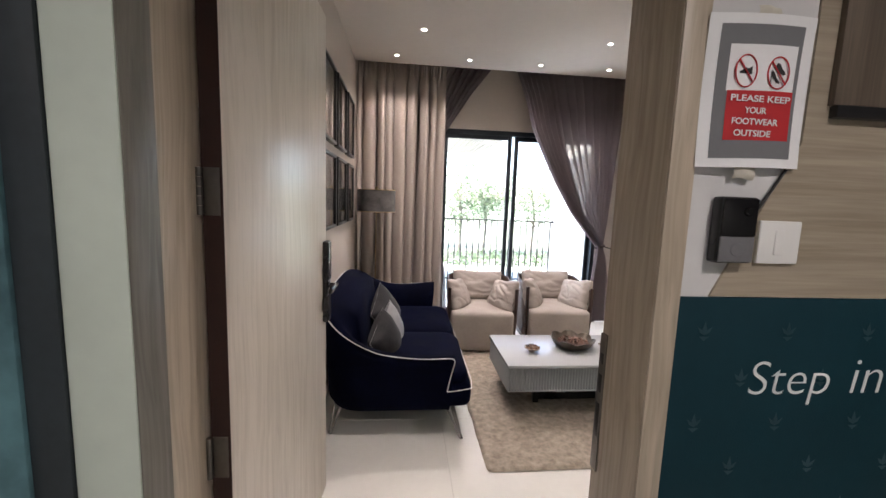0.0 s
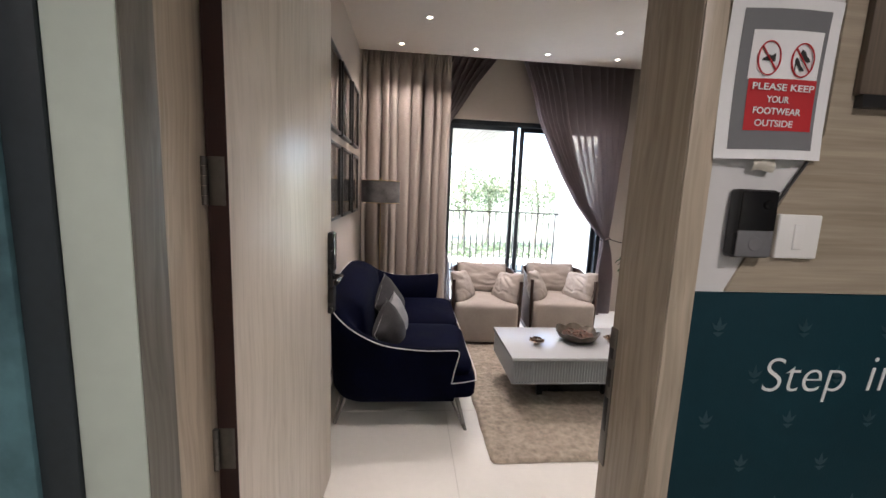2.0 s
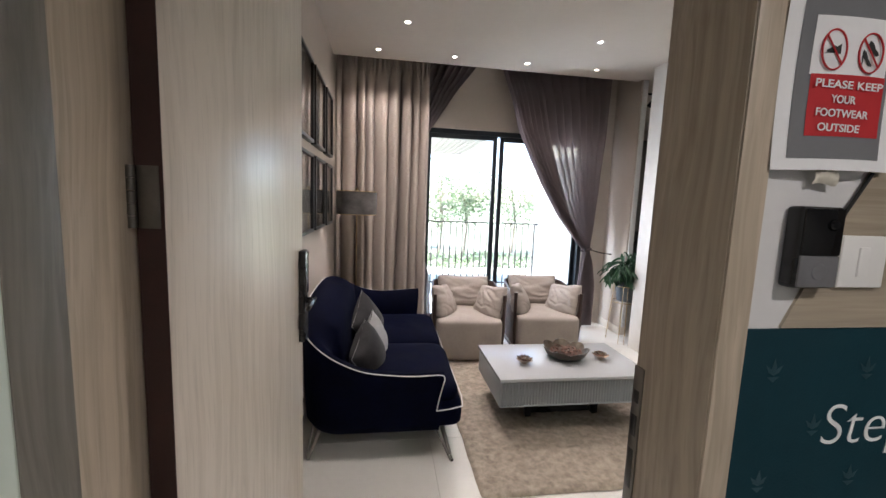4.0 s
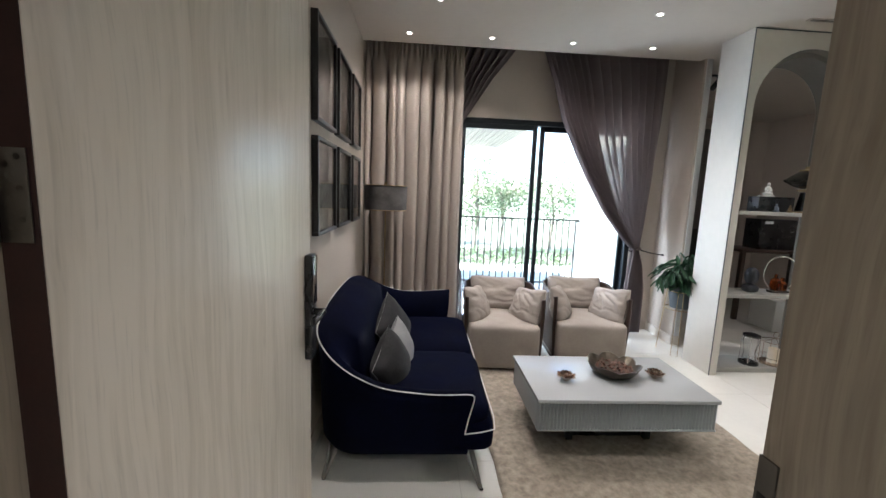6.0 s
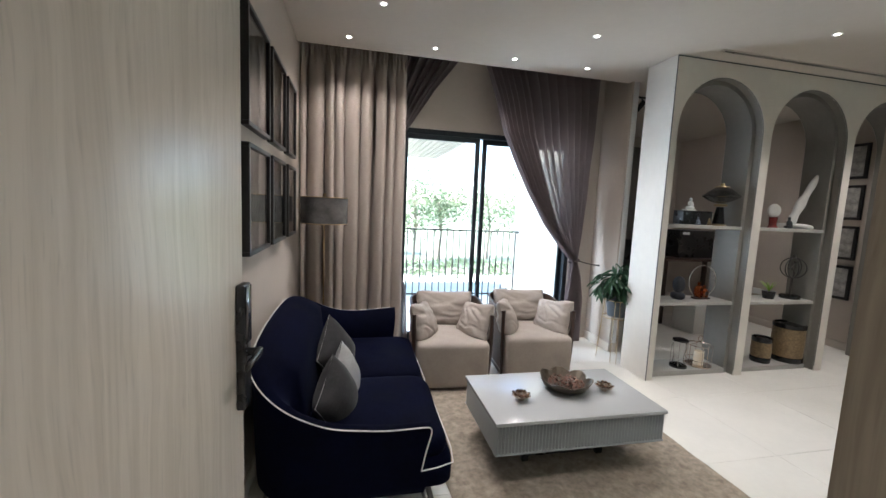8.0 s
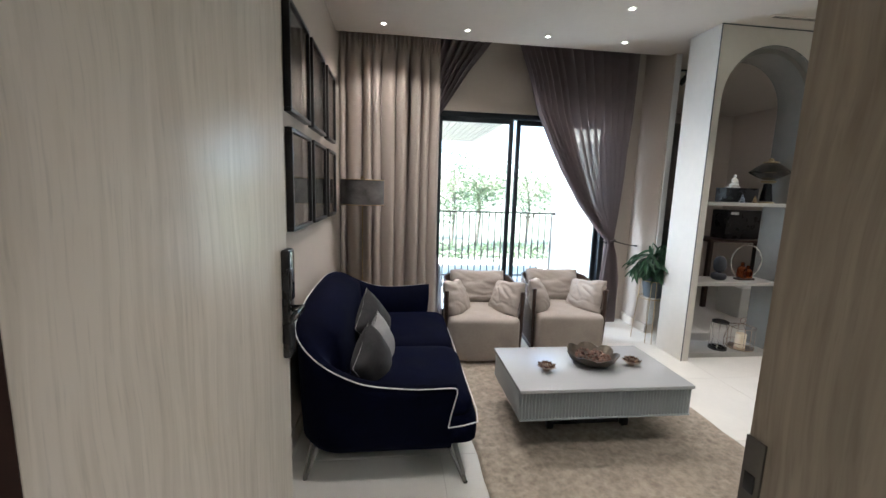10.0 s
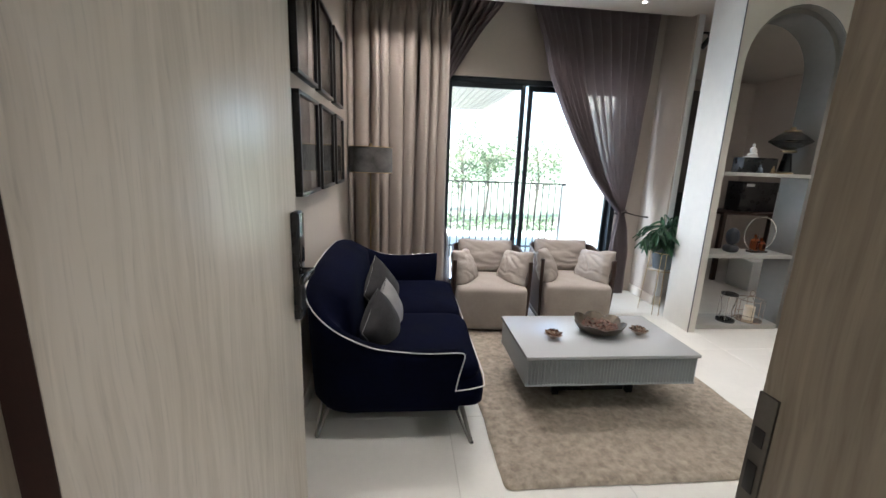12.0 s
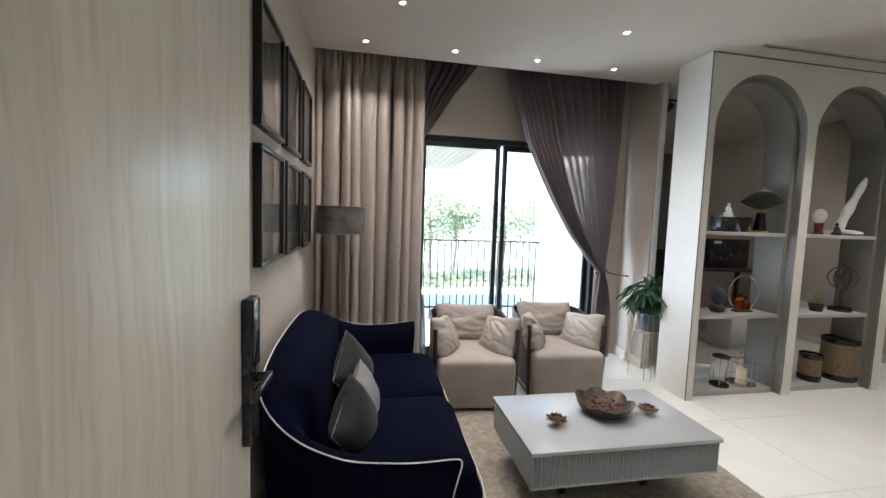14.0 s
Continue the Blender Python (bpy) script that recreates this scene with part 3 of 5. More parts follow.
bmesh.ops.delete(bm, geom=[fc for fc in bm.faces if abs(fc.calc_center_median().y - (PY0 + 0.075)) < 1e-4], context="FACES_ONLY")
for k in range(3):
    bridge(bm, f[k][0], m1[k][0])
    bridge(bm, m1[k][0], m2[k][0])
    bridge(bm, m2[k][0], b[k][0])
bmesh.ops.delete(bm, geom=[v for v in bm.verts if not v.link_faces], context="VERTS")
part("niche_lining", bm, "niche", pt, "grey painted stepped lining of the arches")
bm = bm_new()
b2 = arch_face(bm, PY1 + 0.003, lambda r: r - 0.038)
part("back_skin", bm, "partition", pt)
part("corner_gap", B(PX0 - 0.0015, PX0 + 0.0045, PY0 - 0.0015, PY0 + 0.0025, 0.001, PT - 0.014), "slate", pt, "dark joint line at the corner")
for cx, r in ARCH[:2]:
    rim_ = [(cx - r, PY0 + 0.006, 0.046)] + [(cx - r * math.cos(math.pi * i / 40), PY0 + 0.006, SPRING + r * math.sin(math.pi * i / 40)) for i in range(41)] + [(cx + r, PY0 + 0.006, 0.046)]
    part("arch_joint", tube(bm_new(), rim_, 0.0032, 6), "slate", pt, "dark joint line round the arch")
part("top_shadow_gap", B(PX0 - 0.002, PX1, PY0 - 0.002, PY0 + 0.004, PT - 0.012, PT - 0.004), "slate", pt, "dark shadow gap under the ceiling")
for k in (0, 1):
    cx, r = ARCH[k]
    r -= 0.038
    part("niche_base", B(cx - r, cx + r, PY0 + 0.065, PY1, 0, 0.045, bevel=0.002), "shelf", pt, "grey niche base")
    for zt in (1.374, 0.682):
        part("shelf", B(cx - r, cx + r, PY0 + 0.062, PY1, zt - 0.03, zt, bevel=0.002), "shelf", pt, "grey laminate shelf")


# ---- the entrance ----
# door leaf, open inwards; built along +y from its hinge and turned a little
door = new("door_1")
DOOR_TURN = -2.0
door.matrix_basis = pose(-0.2955, 0.905, 0, 0, 0, DOOR_TURN)
tagged(door, "pale oak laminate entrance door standing open", "door", kind="structure")
DL, DT, DH = 0.925, 0.043, 2.137
part("leaf", B(0.0015, DT, 0.0015, DL, 0.008, DH, bevel=0.0015), "oak", door, local=True)
part("hinge_edge", B(0, DT - 0.001, 0, 0.0012, 0.008, DH), "door_edge", door, "dark red-brown painted hinge edge", local=True)
part("far_edge", B(0.002, DT - 0.002, DL, DL + 0.0012, 0.008, DH), "door_edge", door, local=True)
for hz in (1.955, 1.395, 0.795, 0.2):
    h = bm_new()
    box(h, 0.004, DT - 0.006, -0.0025, -0.0005, hz - 0.05, hz + 0.05, bevel=0.0006)
    for k in range(5):
        lathe(h, [(0.0065, -0.0095), (0.0065, 0.0095)], (-0.002, -0.006, hz - 0.04 + 0.02 * k), 10)
    hg = part("hinge", h, "steel", door, "worn steel butt hinge", local=True)
    for k in range(3):
        for dx in (0.015, 0.028):
            part("screw", lathe(bm_new(), [(0.0, 0.0), (0.0035, 0.0)], (0, 0, 0), 8), "steel", hg, local=True).matrix_basis = pose(dx, -0.0029, hz - 0.033 + 0.033 * k + (0.008 if dx > 0.02 else 0), 90)
# smart lock with a lever, on the corridor face
lk = part("smart_lock", B(DT, DT + 0.024, DL - 0.066, DL - 0.004, 0.838, 1.198, bevel=0.006, seg=3), "black_plastic", door, "black smart lock body", local=True)
part("touch_panel", B(DT + 0.024, DT + 0.027, DL - 0.060, DL - 0.010, 1.03, 1.192, bevel=0.001), "black_gloss", lk, "glossy black keypad", local=True)
h = tube(bm_new(), [(DT + 0.02, DL - 0.034, 1.0), (DT + 0.052, DL - 0.034, 1.0)], 0.012, 12)
box(h, DT + 0.046, DT + 0.062, DL - 0.155, DL - 0.020, 0.987, 1.011, bevel=0.006, seg=3)
part("lever_handle", h, "black_gloss", lk, "black lever handle", local=True)

# wood cladding and signs on the corridor wall
WF = DY0 + 0.004
clad = new("wood_cladding")
clad.matrix_basis = pose(1.3, WF, 1.3)
tagged(clad, "oak laminate wall panel with a slanting cut edge", "wall panel", kind="structure")
bm = bm_new()
pr = [(0.732, 1.225), (1.9, 1.225), (1.9, 2.4), (0.98, 2.4), (0.885, 1.80), (0.885, 1.53)]
lo = [bm.verts.new((x, WF + 0.007, z)) for x, z in pr]
hi = [bm.verts.new((x, WF - 0.003, z)) for x, z in pr]
bm.faces.new(hi)
bridge(bm, lo + [lo[0]], hi + [hi[0]])
part("panel", bm, "oak_cross", clad, smooth=0)
part("wall_skin", B(DX1 + 0.0535, 1.9, WF + 0.002, WF + 0.0078, 1.2, 2.55), "corridor_wall", clad, "lilac-white painted wall strip")
cab = thing("wall_box", (1.25, WF, 1.585), "brown laminate wall box with a black lower edge", "wall box")
part("front", B(0.925, 1.8, WF - 0.016, WF - 0.0035, 1.600, 2.4, bevel=0.001), "brown_panel", cab)
part("lower_edge", B(0.931, 1.8, WF - 0.019, WF - 0.0035, 1.577, 1.599, bevel=0.001), "black_plastic", cab, "black edge strip")
TP = DY0 + 0.001
teal = thing("teal_sign_panel", (1.3, TP, 0.0), "dark teal vinyl sign panel reading step in", "sign panel")
part("board", B(DX1 + 0.0535, 2.2, TP, DY0 + 0.0119, 0.0, 1.223, bevel=0.001), "teal", teal)
text_part("lettering", "Step", 0.842, 1.026, 0.995, 1.090, TP - 0.0008, "white_print", teal, 0.13, -0.016)
text_part("lettering", "in", 1.078, 1.150, 1.020, 1.092, TP - 0.0008, "white_print", teal, 0.13, -0.016)


def ornament(bm):
    """A small three-lobed leaf, flat."""
    for ang, ln in ((90, 0.030), (48, 0.024), (132, 0.024)):
        c, s = math.cos(radians(ang)), math.sin(radians(ang))
        p = [(0, 0), (0.45, 0.17), (1, 0), (0.45, -0.17)]
        bm.faces.new([bm.verts.new((ln * (u * c - v * s), 0, ln * (u * s + v * c))) for u, v in p])
    bm.faces.new([bm.verts.new(q) for q in ((-0.012, 0, -0.002), (0.012, 0, -0.002), (0, 0, -0.012))])
    return bm


first_orn = part("ornament", ornament(bm_new()), "teal_ornament", teal, "faint leaf ornament", local=True, smooth=0)
orn_mesh = first_orn.data
first_orn.matrix_basis = pose(-0.57, -0.0012, 1.145)
for row in range(11):
    for col in range(0 if row else 1, 8):
        o = new("ornament", orn_mesh)
        o.parent = teal
        o.matrix_basis = pose(-0.57 + 0.092 * (row % 2) + col * 0.184, -0.0012, 1.145 - row * 0.098)

# taped paper notice
nt_ = thing("paper_notice", (0.77, WF - 0.001, 1.475), "taped paper notice about footwear", "notice")
NY = DY0 - 0.004


def curl(x, z, k=0.0):
    return Vector((x + 0.010 * (1.745 - z) / 0.27 * 0.2 - 0.003, NY - k - 0.006 * math.sin(math.pi * (x - 0.665) / 0.21) - 0.004 * ((z - 1.6) / 0.13) ** 2, z + 0.004 * math.sin(9 * x)))


def paper_rect(bm, x0, x1, z0, z1, k):
    return sheet(bm, 12, 12, lambda u, v: curl(x0 + (x1 - x0) * u, z0 + (z1 - z0) * v, k))


part("sheet", paper_rect(bm_new(), 0.664, 0.874, 1.474, 1.745, 0.0), "paper", nt_)
part("grey_border", paper_rect(bm_new(), 0.687, 0.851, 1.491, 1.727, 0.0006), "print_grey", nt_)
part("white_field", paper_rect(bm_new(), 0.708, 0.842, 1.612, 1.693, 0.0012), "paper", nt_)
part("red_field", paper_rect(bm_new(), 0.711, 0.843, 1.524, 1.613, 0.0014), "print_red", nt_)
NT = NY - 0.0092
for words, a, b, z in (("PLEASE KEEP", 0.715, 0.833, 1.594), ("YOUR", 0.745, 0.788, 1.573), ("FOOTWEAR", 0.722, 0.814, 1.553), ("OUTSIDE", 0.728, 0.802, 1.532)):
    text_part("lettering", words, a, b, z + 0.001, z + 0.0125, NT, "white_print", nt_, 0.0, 0.012, 0.0003)
for cx in (0.739, 0.803):
    ring = [(cx + 0.021 * math.cos(2 * math.pi * i / 32), NT + 0.0004, 1.648 + 0.028 * math.sin(2 * math.pi * i / 32)) for i in range(32)]
    sg = part("prohibition_ring", tube(bm_new(), ring, 0.0013, 6, True), "print_red", nt_)
    part("bar", tube(bm_new(), [(cx - 0.015, NT + 0.0002, 1.667), (cx + 0.015, NT + 0.0002, 1.629)], 0.0013, 6), "print_red", sg)


def flat(pts, y):
    bm = bm_new()
    bm.faces.new([bm.verts.new((x, y, z)) for x, z in pts])
    return bm


part("shoe_pictogram", flat([(0.7265, 1.6435), (0.7268, 1.647), (0.732, 1.6495), (0.739, 1.6545), (0.7435, 1.6525), (0.751, 1.6575), (0.7515, 1.643), (0.746, 1.6425), (0.7455, 1.645), (0.740, 1.6435)], NT + 0.0012), "print_black", nt_)
part("shoe_pictogram", flat([(0.795, 1.657), (0.8005, 1.6665), (0.8065, 1.663), (0.811, 1.655), (0.8165, 1.651), (0.818, 1.6465), (0.8135, 1.6445), (0.806, 1.648)], NT + 0.0012), "print_black", nt_)
part("shoe_pictogram", flat([(0.789, 1.6495), (0.7915, 1.653), (0.7965, 1.6485), (0.801, 1.6395), (0.808, 1.6325), (0.8065, 1.6295), (0.8005, 1.631), (0.795, 1.638), (0.7915, 1.641), (0.7912, 1.6275), (0.7895, 1.6275)], NT + 0.0012), "print_black", nt_)
for tx, tz in ((0.776, 1.752), (0.764, 1.467)):
    part("tape", sheet(bm_new(), 6, 3, lambda u, v, tx=tx, tz=tz: Vector((tx - 0.022 + 0.044 * u, NY - 0.0075 + 0.012 * abs(v - 0.5) + 0.001 * math.sin(9 * u), tz - 0.012 + 0.024 * v + 0.002 * math.sin(5 * u)))), "tape", nt_, "piece of masking tape")

bell = thing("video_doorbell", (0.77, WF, 1.29), "black and grey wireless video doorbell on the wall", "doorbell")
bb = part("body", B(0.716, 0.792, WF - 0.026, WF + 0.0015, 1.295, 1.421, bevel=0.006, seg=3), "black_plastic", bell)
part("face", B(0.719, 0.789, WF - 0.0285, WF - 0.025, 1.347, 1.418, bevel=0.0015), "black_gloss", bell, "glossy black camera face")
part("button_plate", B(0.719, 0.789, WF - 0.0285, WF - 0.025, 1.298, 1.346, bevel=0.0015), "grey_plastic", bell, "grey button plate")
part("lens", lathe(bm_new(), [(0.0, 0.003), (0.006, 0.003), (0.0085, 0.0), (0.0085, -0.003)], (0, 0, 0), 20), "black_gloss", bell, local=True).matrix_basis = bell.matrix_basis.inverted() @ pose(0.770, WF - 0.030, 1.394, 90)
part("button", lathe(bm_new(), [(0.0, 0.001), (0.012, 0.001), (0.013, 0.0)], (0, 0, 0), 24), "grey_plastic", bell, local=True).matrix_basis = bell.matrix_basis.inverted() @ pose(0.754, WF - 0.0286, 1.322, 90)
sw = thing("light_switch", (0.86, WF, 1.295), "white plastic bell switch on the wall", "switch")
part("plate", B(0.814, 0.902, WF - 0.012, WF + 0.001, 1.294, 1.378, bevel=0.003, seg=3), "white_plastic", sw)
part("rocker", B(0.846, 0.866, WF - 0.0145, WF - 0.011, 1.312, 1.360, bevel=0.0015), "white_plastic", sw)
cable = thing("cable", (0.82, WF, 1.43), "short black cable behind the notice", "cable")
part("wire", tube(bm_new(), [(0.798, WF - 0.006, 1.385), (0.815, WF - 0.006, 1.41), (0.856, WF - 0.006, 1.476)], 0.003, 6), "black_plastic", cable)

# teal banner and its dark side at the other side of the doorway
bn = thing("fabric_banner", (-1.2, 0.66, 0.0), "teal woven fabric banner board", "banner")
part("edge_strip", B(-0.446, -0.389, 0.655, 0.6638, 0, 2.4, bevel=0.001), "slate", bn, "dark slate edge of the banner")
part("cloth", B(-1.9, -0.4465, 0.648, 0.6638, 0, 2.4, bevel=0.002), "banner_cloth", bn)

# ---- downlights ----
dl = thing("downlight", (DOWN[0][0], DOWN[0][1], CEIL), "small round recessed white downlight, lit", "downlight", "recessed ceiling downlights")
part("trim_ring", lathe(bm_new(), [(0.030, 0.0), (0.031, -0.003), (0.022, -0.005), (0.017, -0.001)], (0, 0, 0), 24), "white_plastic", dl, local=True)
part("lens", lathe(bm_new(), [(0.0, -0.0035), (0.012, -0.003), (0.0135, -0.001)], (0, 0, 0), 20), "lamp_on", dl, "glowing lens", local=True)
# fixtures for the other lamps, the two added ones included
for x, y in DOWN[1:]:
    copy_thing(dl, pose(x, y, CEIL))
vent = thing("ceiling_vent", (4.2, 3.30, CEIL), "white linear slot ceiling air vent", "air vent")
part("frame", B(2.84, 5.3, 3.285, 3.325, CEIL - 0.006, CEIL + 0.001, bevel=0.001), "ceiling", vent)
for yy in (3.293, 3.309):
    part("slot", B(2.86, 5.28, yy, yy + 0.009, CEIL - 0.0075, CEIL - 0.006), "black_plastic", vent, "dark slot")
trk = thing("track_spotlight", (3.17, 4.585, CEIL), "black track spotlight on the ceiling", "spotlight")
part("track", B(3.0, 3.30, 4.57, 4.60, CEIL - 0.018, CEIL - 0.001, bevel=0.002), "black_plastic", trk)
part("stem", tube(bm_new(), [(3.16, 4.585, CEIL - 0.015), (3.16, 4.585, CEIL - 0.06)], 0.006, 8), "black_plastic", trk)
part("head", tube(bm_new(), [(3.17, 4.55, CEIL - 0.05), (3.13, 4.62, CEIL - 0.14)], 0.028, 14), "black_plastic", trk)

# ---- living room ----
# sofa: a shell whose top sweeps from the arms up to the back
SY0, SY1, SX0, SXF = 2.20, 3.76, -0.32, 0.42
sofa = thing("sofa", (0.1, 2.98, 0.0), "navy velvet two-seat sofa with white piping", "sofa")


def shell_path():
    pts = []
    rc = 0.22
    for i in range(17):
        pts.append((SXF - (SXF - SX0 - rc) * i / 16, SY0))
    for i in range(1, 15):
        a = math.pi / 2 * i / 14
        pts.append((SX0 + rc - rc * math.sin(a), SY0 + rc - rc * math.cos(a)))
    for i in range(1, 33):
        pts.append((SX0, SY0 + rc + (SY1 - SY0 - 2 * rc) * i / 32))
    for i in range(1, 15):
        a = math.pi / 2 * i / 14
        pts.append((SX0 + rc - rc * math.cos(a), SY1 - rc + rc * math.sin(a)))
    for i in range(1, 17):
        pts.append((SX0 + rc + (SXF - 0.03 - SX0 - rc) * i / 16, SY1))
    return pts


def ease(a, b, x):
    u = min(1.0, max(0.0, (x - a) / (b - a)))
    return u * u * (3 - 2 * u)


def shell_top(u):
    """Height of the rim at a share of the path's length, from one arm's tip round the back to the other's, smoothed."""
    marks = (0.0, 0.06, 0.15, 0.19, 0.235, 0.275, 0.33, 0.40, 0.5, 0.62, 0.70, 0.76, 0.81, 0.86, 0.93, 1.0)
    heights = (0.496, 0.488, 0.515, 0.572, 0.645, 0.715, 0.762, 0.792, 0.80, 0.79, 0.755, 0.70, 0.63, 0.585, 0.585, 0.61)
    return sum(float(np.interp(u + 0.012 * k, marks, heights)) * w for k, w in zip(range(-3, 4), (0.05, 0.12, 0.2, 0.26, 0.2, 0.12, 0.05)))


sp_ = shell_path()
run_ = [0.0]
for p_, q_ in zip(sp_, sp_[1:]):
    run_.append(run_[-1] + math.dist(p_, q_))
bm = bm_new()
rows_, rim = [], []
for i, (x, y) in enumerate(sp_):
    a, b_ = Vector(sp_[max(0, i - 1)]), Vector(sp_[min(len(sp_) - 1, i + 1)])
    d = (b_ - a).normalized()
    nrm = Vector((d.y, -d.x))
    if nrm.dot(Vector((x - 0.1, y - 2.98))) < 0:
        nrm = -nrm
    u_ = run_[i] / run_[-1]
    t = shell_top(u_)
    th = 0.09 + 0.10 * ease(0.60, 0.78, t)
    lean = 0.012 + 0.014 * ease(0.6, 0.8, t)
    tip = 0.012 * ease(0.035, 0.0, u_) + 0.03 * ease(0.965, 1.0, u_)
    row = []
    for off, z in ((-0.075, 0.142), (-0.035, 0.155), (-0.008, 0.20), (0, 0.34), (lean * 0.6, t - 0.06), (lean, t - 0.008), (lean - 0.010, t + 0.001), (lean - 0.035, t + 0.007), (lean - th * 0.45, t + 0.002), (lean - th * 0.75, t - 0.022), (-th, t - 0.07), (-th - 0.022, 0.34 + 0.45 * (t - 0.34)), (-th - 0.035, 0.34), (-th - 0.035, 0.142)):
        k_ = ease(0.2, t, z) * tip
        row.append(bm.verts.new((x + nrm.x * off + k_, y + nrm.y * off, z)))
    rows_.append(row)
    rim.append((x + nrm.x * lean + tip, y + nrm.y * lean, t - 0.002))
for r1, r2 in zip(rows_, rows_[1:]):
    for k in range(len(r1) - 1):
        bm.faces.new((r1[k], r1[k + 1], r2[k + 1], r2[k]))
    bm.faces.new((r1[-1], r1[0], r2[0], r2[-1]))
bm.faces.new(rows_[0])
bm.faces.new(rows_[-1])
part("shell", bm, "navy", sofa, smooth=60)
x0, y0, z0 = rim[0]
x9, y9, z9 = rim[-1]
part("piping", tube(bm_new(), [(x0 - 0.034, y0 + 0.008, 0.287), (x0 - 0.022, y0 + 0.004, 0.36), (x0 - 0.006, y0, 0.43), (x0 + 0.002, y0 - 0.001, z0 - 0.03), (x0 + 0.001, y0 - 0.002, z0 - 0.012), (x0 - 0.008, y0 - 0.002, z0 - 0.002)] + [(a, b, c) for a, b, c in rim[1:-1]] + [(x9 + 0.002, y9, z9 - 0.02), (x9 - 0.03, y9, 0.3)], 0.0029, 8), "piping", sofa, "white piping along the sweeping rim")
part("seat_base", superblob(bm_new(), 0.402, (SY1 - SY0) / 2 - 0.022, 0.098, Matrix.Translation((0.158, (SY0 + SY1) / 2, 0.238)), 0.12, 0.42, 72, 20), "navy", sofa, smooth=70)
SM = 2.985
for a, b in ((SY0 + 0.05, SM - 0.002), (SM + 0.002, SY1 - 0.05)):
    c = superblob(bm_new(), 0.384, (b - a) / 2 + 0.004, 0.082, Matrix.Translation((0.157, (a + b) / 2, 0.336)), 0.22, 0.66, 72, 28, 0.012, 4.5, a)
    sc = part("seat_cushion", c, "navy", sofa, smooth=70)
    part("piping", tube(bm_new(), ([(0.398, SY0 - 0.004, 0.287), (0.47, SY0 + 0.006, 0.289)] if a < SM - 0.1 else [(0.52, a + 0.004, 0.293)]) + [ (0.547, a - 0.022 if a < SM - 0.1 else a + 0.008, 0.293)] + [(0.5625, a + (b - a) * i / 8, 0.292 + 0.004 * math.sin(math.pi * i / 8)) for i in range(1, 8)] + [(0.54, b - 0.006, 0.296)], 0.0029, 8), "piping", sc, "white piping")
for lx, ly, sx, sy in ((0.44, SY0 + 0.14, 0.05, -0.15), (-0.22, SY0 + 0.16, -0.06, -0.09), (0.44, SY1 - 0.14, 0.05, 0.12), (-0.22, SY1 - 0.16, -0.06, 0.09)):
    bm = tube(bm_new(), [(lx, ly, 0.16), (lx + sx, ly + sy, 0.004)], 0.012, 10, taper=lambda u: 1.3 - 0.6 * u)
    tube(bm, [(lx - 0.045, ly, 0.16), (lx + sx - 0.006, ly + sy, 0.004)], 0.007, 10)
    lathe(bm, [(0.011, 0.0), (0.011, 0.006)], (lx + sx, ly + sy, 0), 10)
    part("leg", bm, "gunmetal", sofa, "splayed gunmetal leg")

for cx, cy, cz, w, t, rx, ry, rz, mtl, lab in (
        (0.02, 2.55, 0.470, 0.305, 0.17, 4, -32, 76, "grey_velvet", "charcoal velvet scatter cushion with light piping"),
        (0.06, 2.74, 0.478, 0.30, 0.12, 4, -30, 80, "light_velvet", "pale grey velvet scatter cushion"),
        (0.00, 3.07, 0.505, 0.345, 0.15, -4, -34, 80, "grey_velvet", "charcoal velvet scatter cushion leaning on the sofa back")):
    cu = thing("scatter_cushion", (cx, cy, cz - w / 2), lab, "cushion", "cushions on the sofa")
    mm = pose(cx, cy, cz, 0, 0, rz) @ pose(0, 0, 0, rx - 18, ry, 0)
    part("cover", pillow(bm_new(), w, w, t, mm, seed=cy), mtl, cu, smooth=80)
    k = w / 2 * 0.985
    rimp = []
    for i in range(40):
        q = i / 10
        s, u = int(q), (q % 1) * 2 - 1
        l = 1 - 0.07 * (1 - u * u)
        px, pz = [(u, -l), (l, u), (-u, l), (-l, -u)][s]
        rimp.append(mm @ Vector((px * k, 0, pz * k)))
    part("seam", tube(bm_new(), rimp, 0.0024, 6, True), "light_velvet" if mtl == "grey_velvet" else "grey_velvet", cu, "corded seam")

# coffee table
TX0, TX1, TY0, TY1, TZ = 0.808, 1.800, 2.378, 2.945, 0.368
tb = thing("coffee_table", (1.304, 2.66, 0.012), "grey-white lacquered coffee table with fluted front", "coffee table")
part("top", B(TX0 - 0.006, TX1 + 0.006, TY0 - 0.006, TY1 + 0.006, TZ - 0.02, TZ, bevel=0.002), "table_white", tb)
part("shadow_line", B(TX0 + 0.006, TX1 - 0.006, TY0 + 0.006, TY1 - 0.006, TZ - 0.026, TZ - 0.02), "grey_plastic", tb)
part("body", B(TX0, TX1, TY0 + 0.0245, TY1 - 0.0245, 0.195, TZ - 0.026, bevel=0.002), "table_flute", tb)
bm = bm_new()
NF = 53
for side, yy in ((-1, TY0 + 0.024), (1, TY1 - 0.024)):
    step = (TX1 - TX0) / NF
    prof = []
    for i in range(NF):
        for k in range(5):
            a = math.pi * k / 4
            prof.append((TX0 + step * (i + 0.5) - 0.36 * step * math.cos(a), yy + side * 0.022 * max(0.0, math.sin(a)) ** 0.5))
    lo = [bm.verts.new((x, y, 0.196)) for x, y in prof]
    hi = [bm.verts.new((x, y, TZ - 0.027)) for x, y in prof]
    bridge(bm, lo, hi)
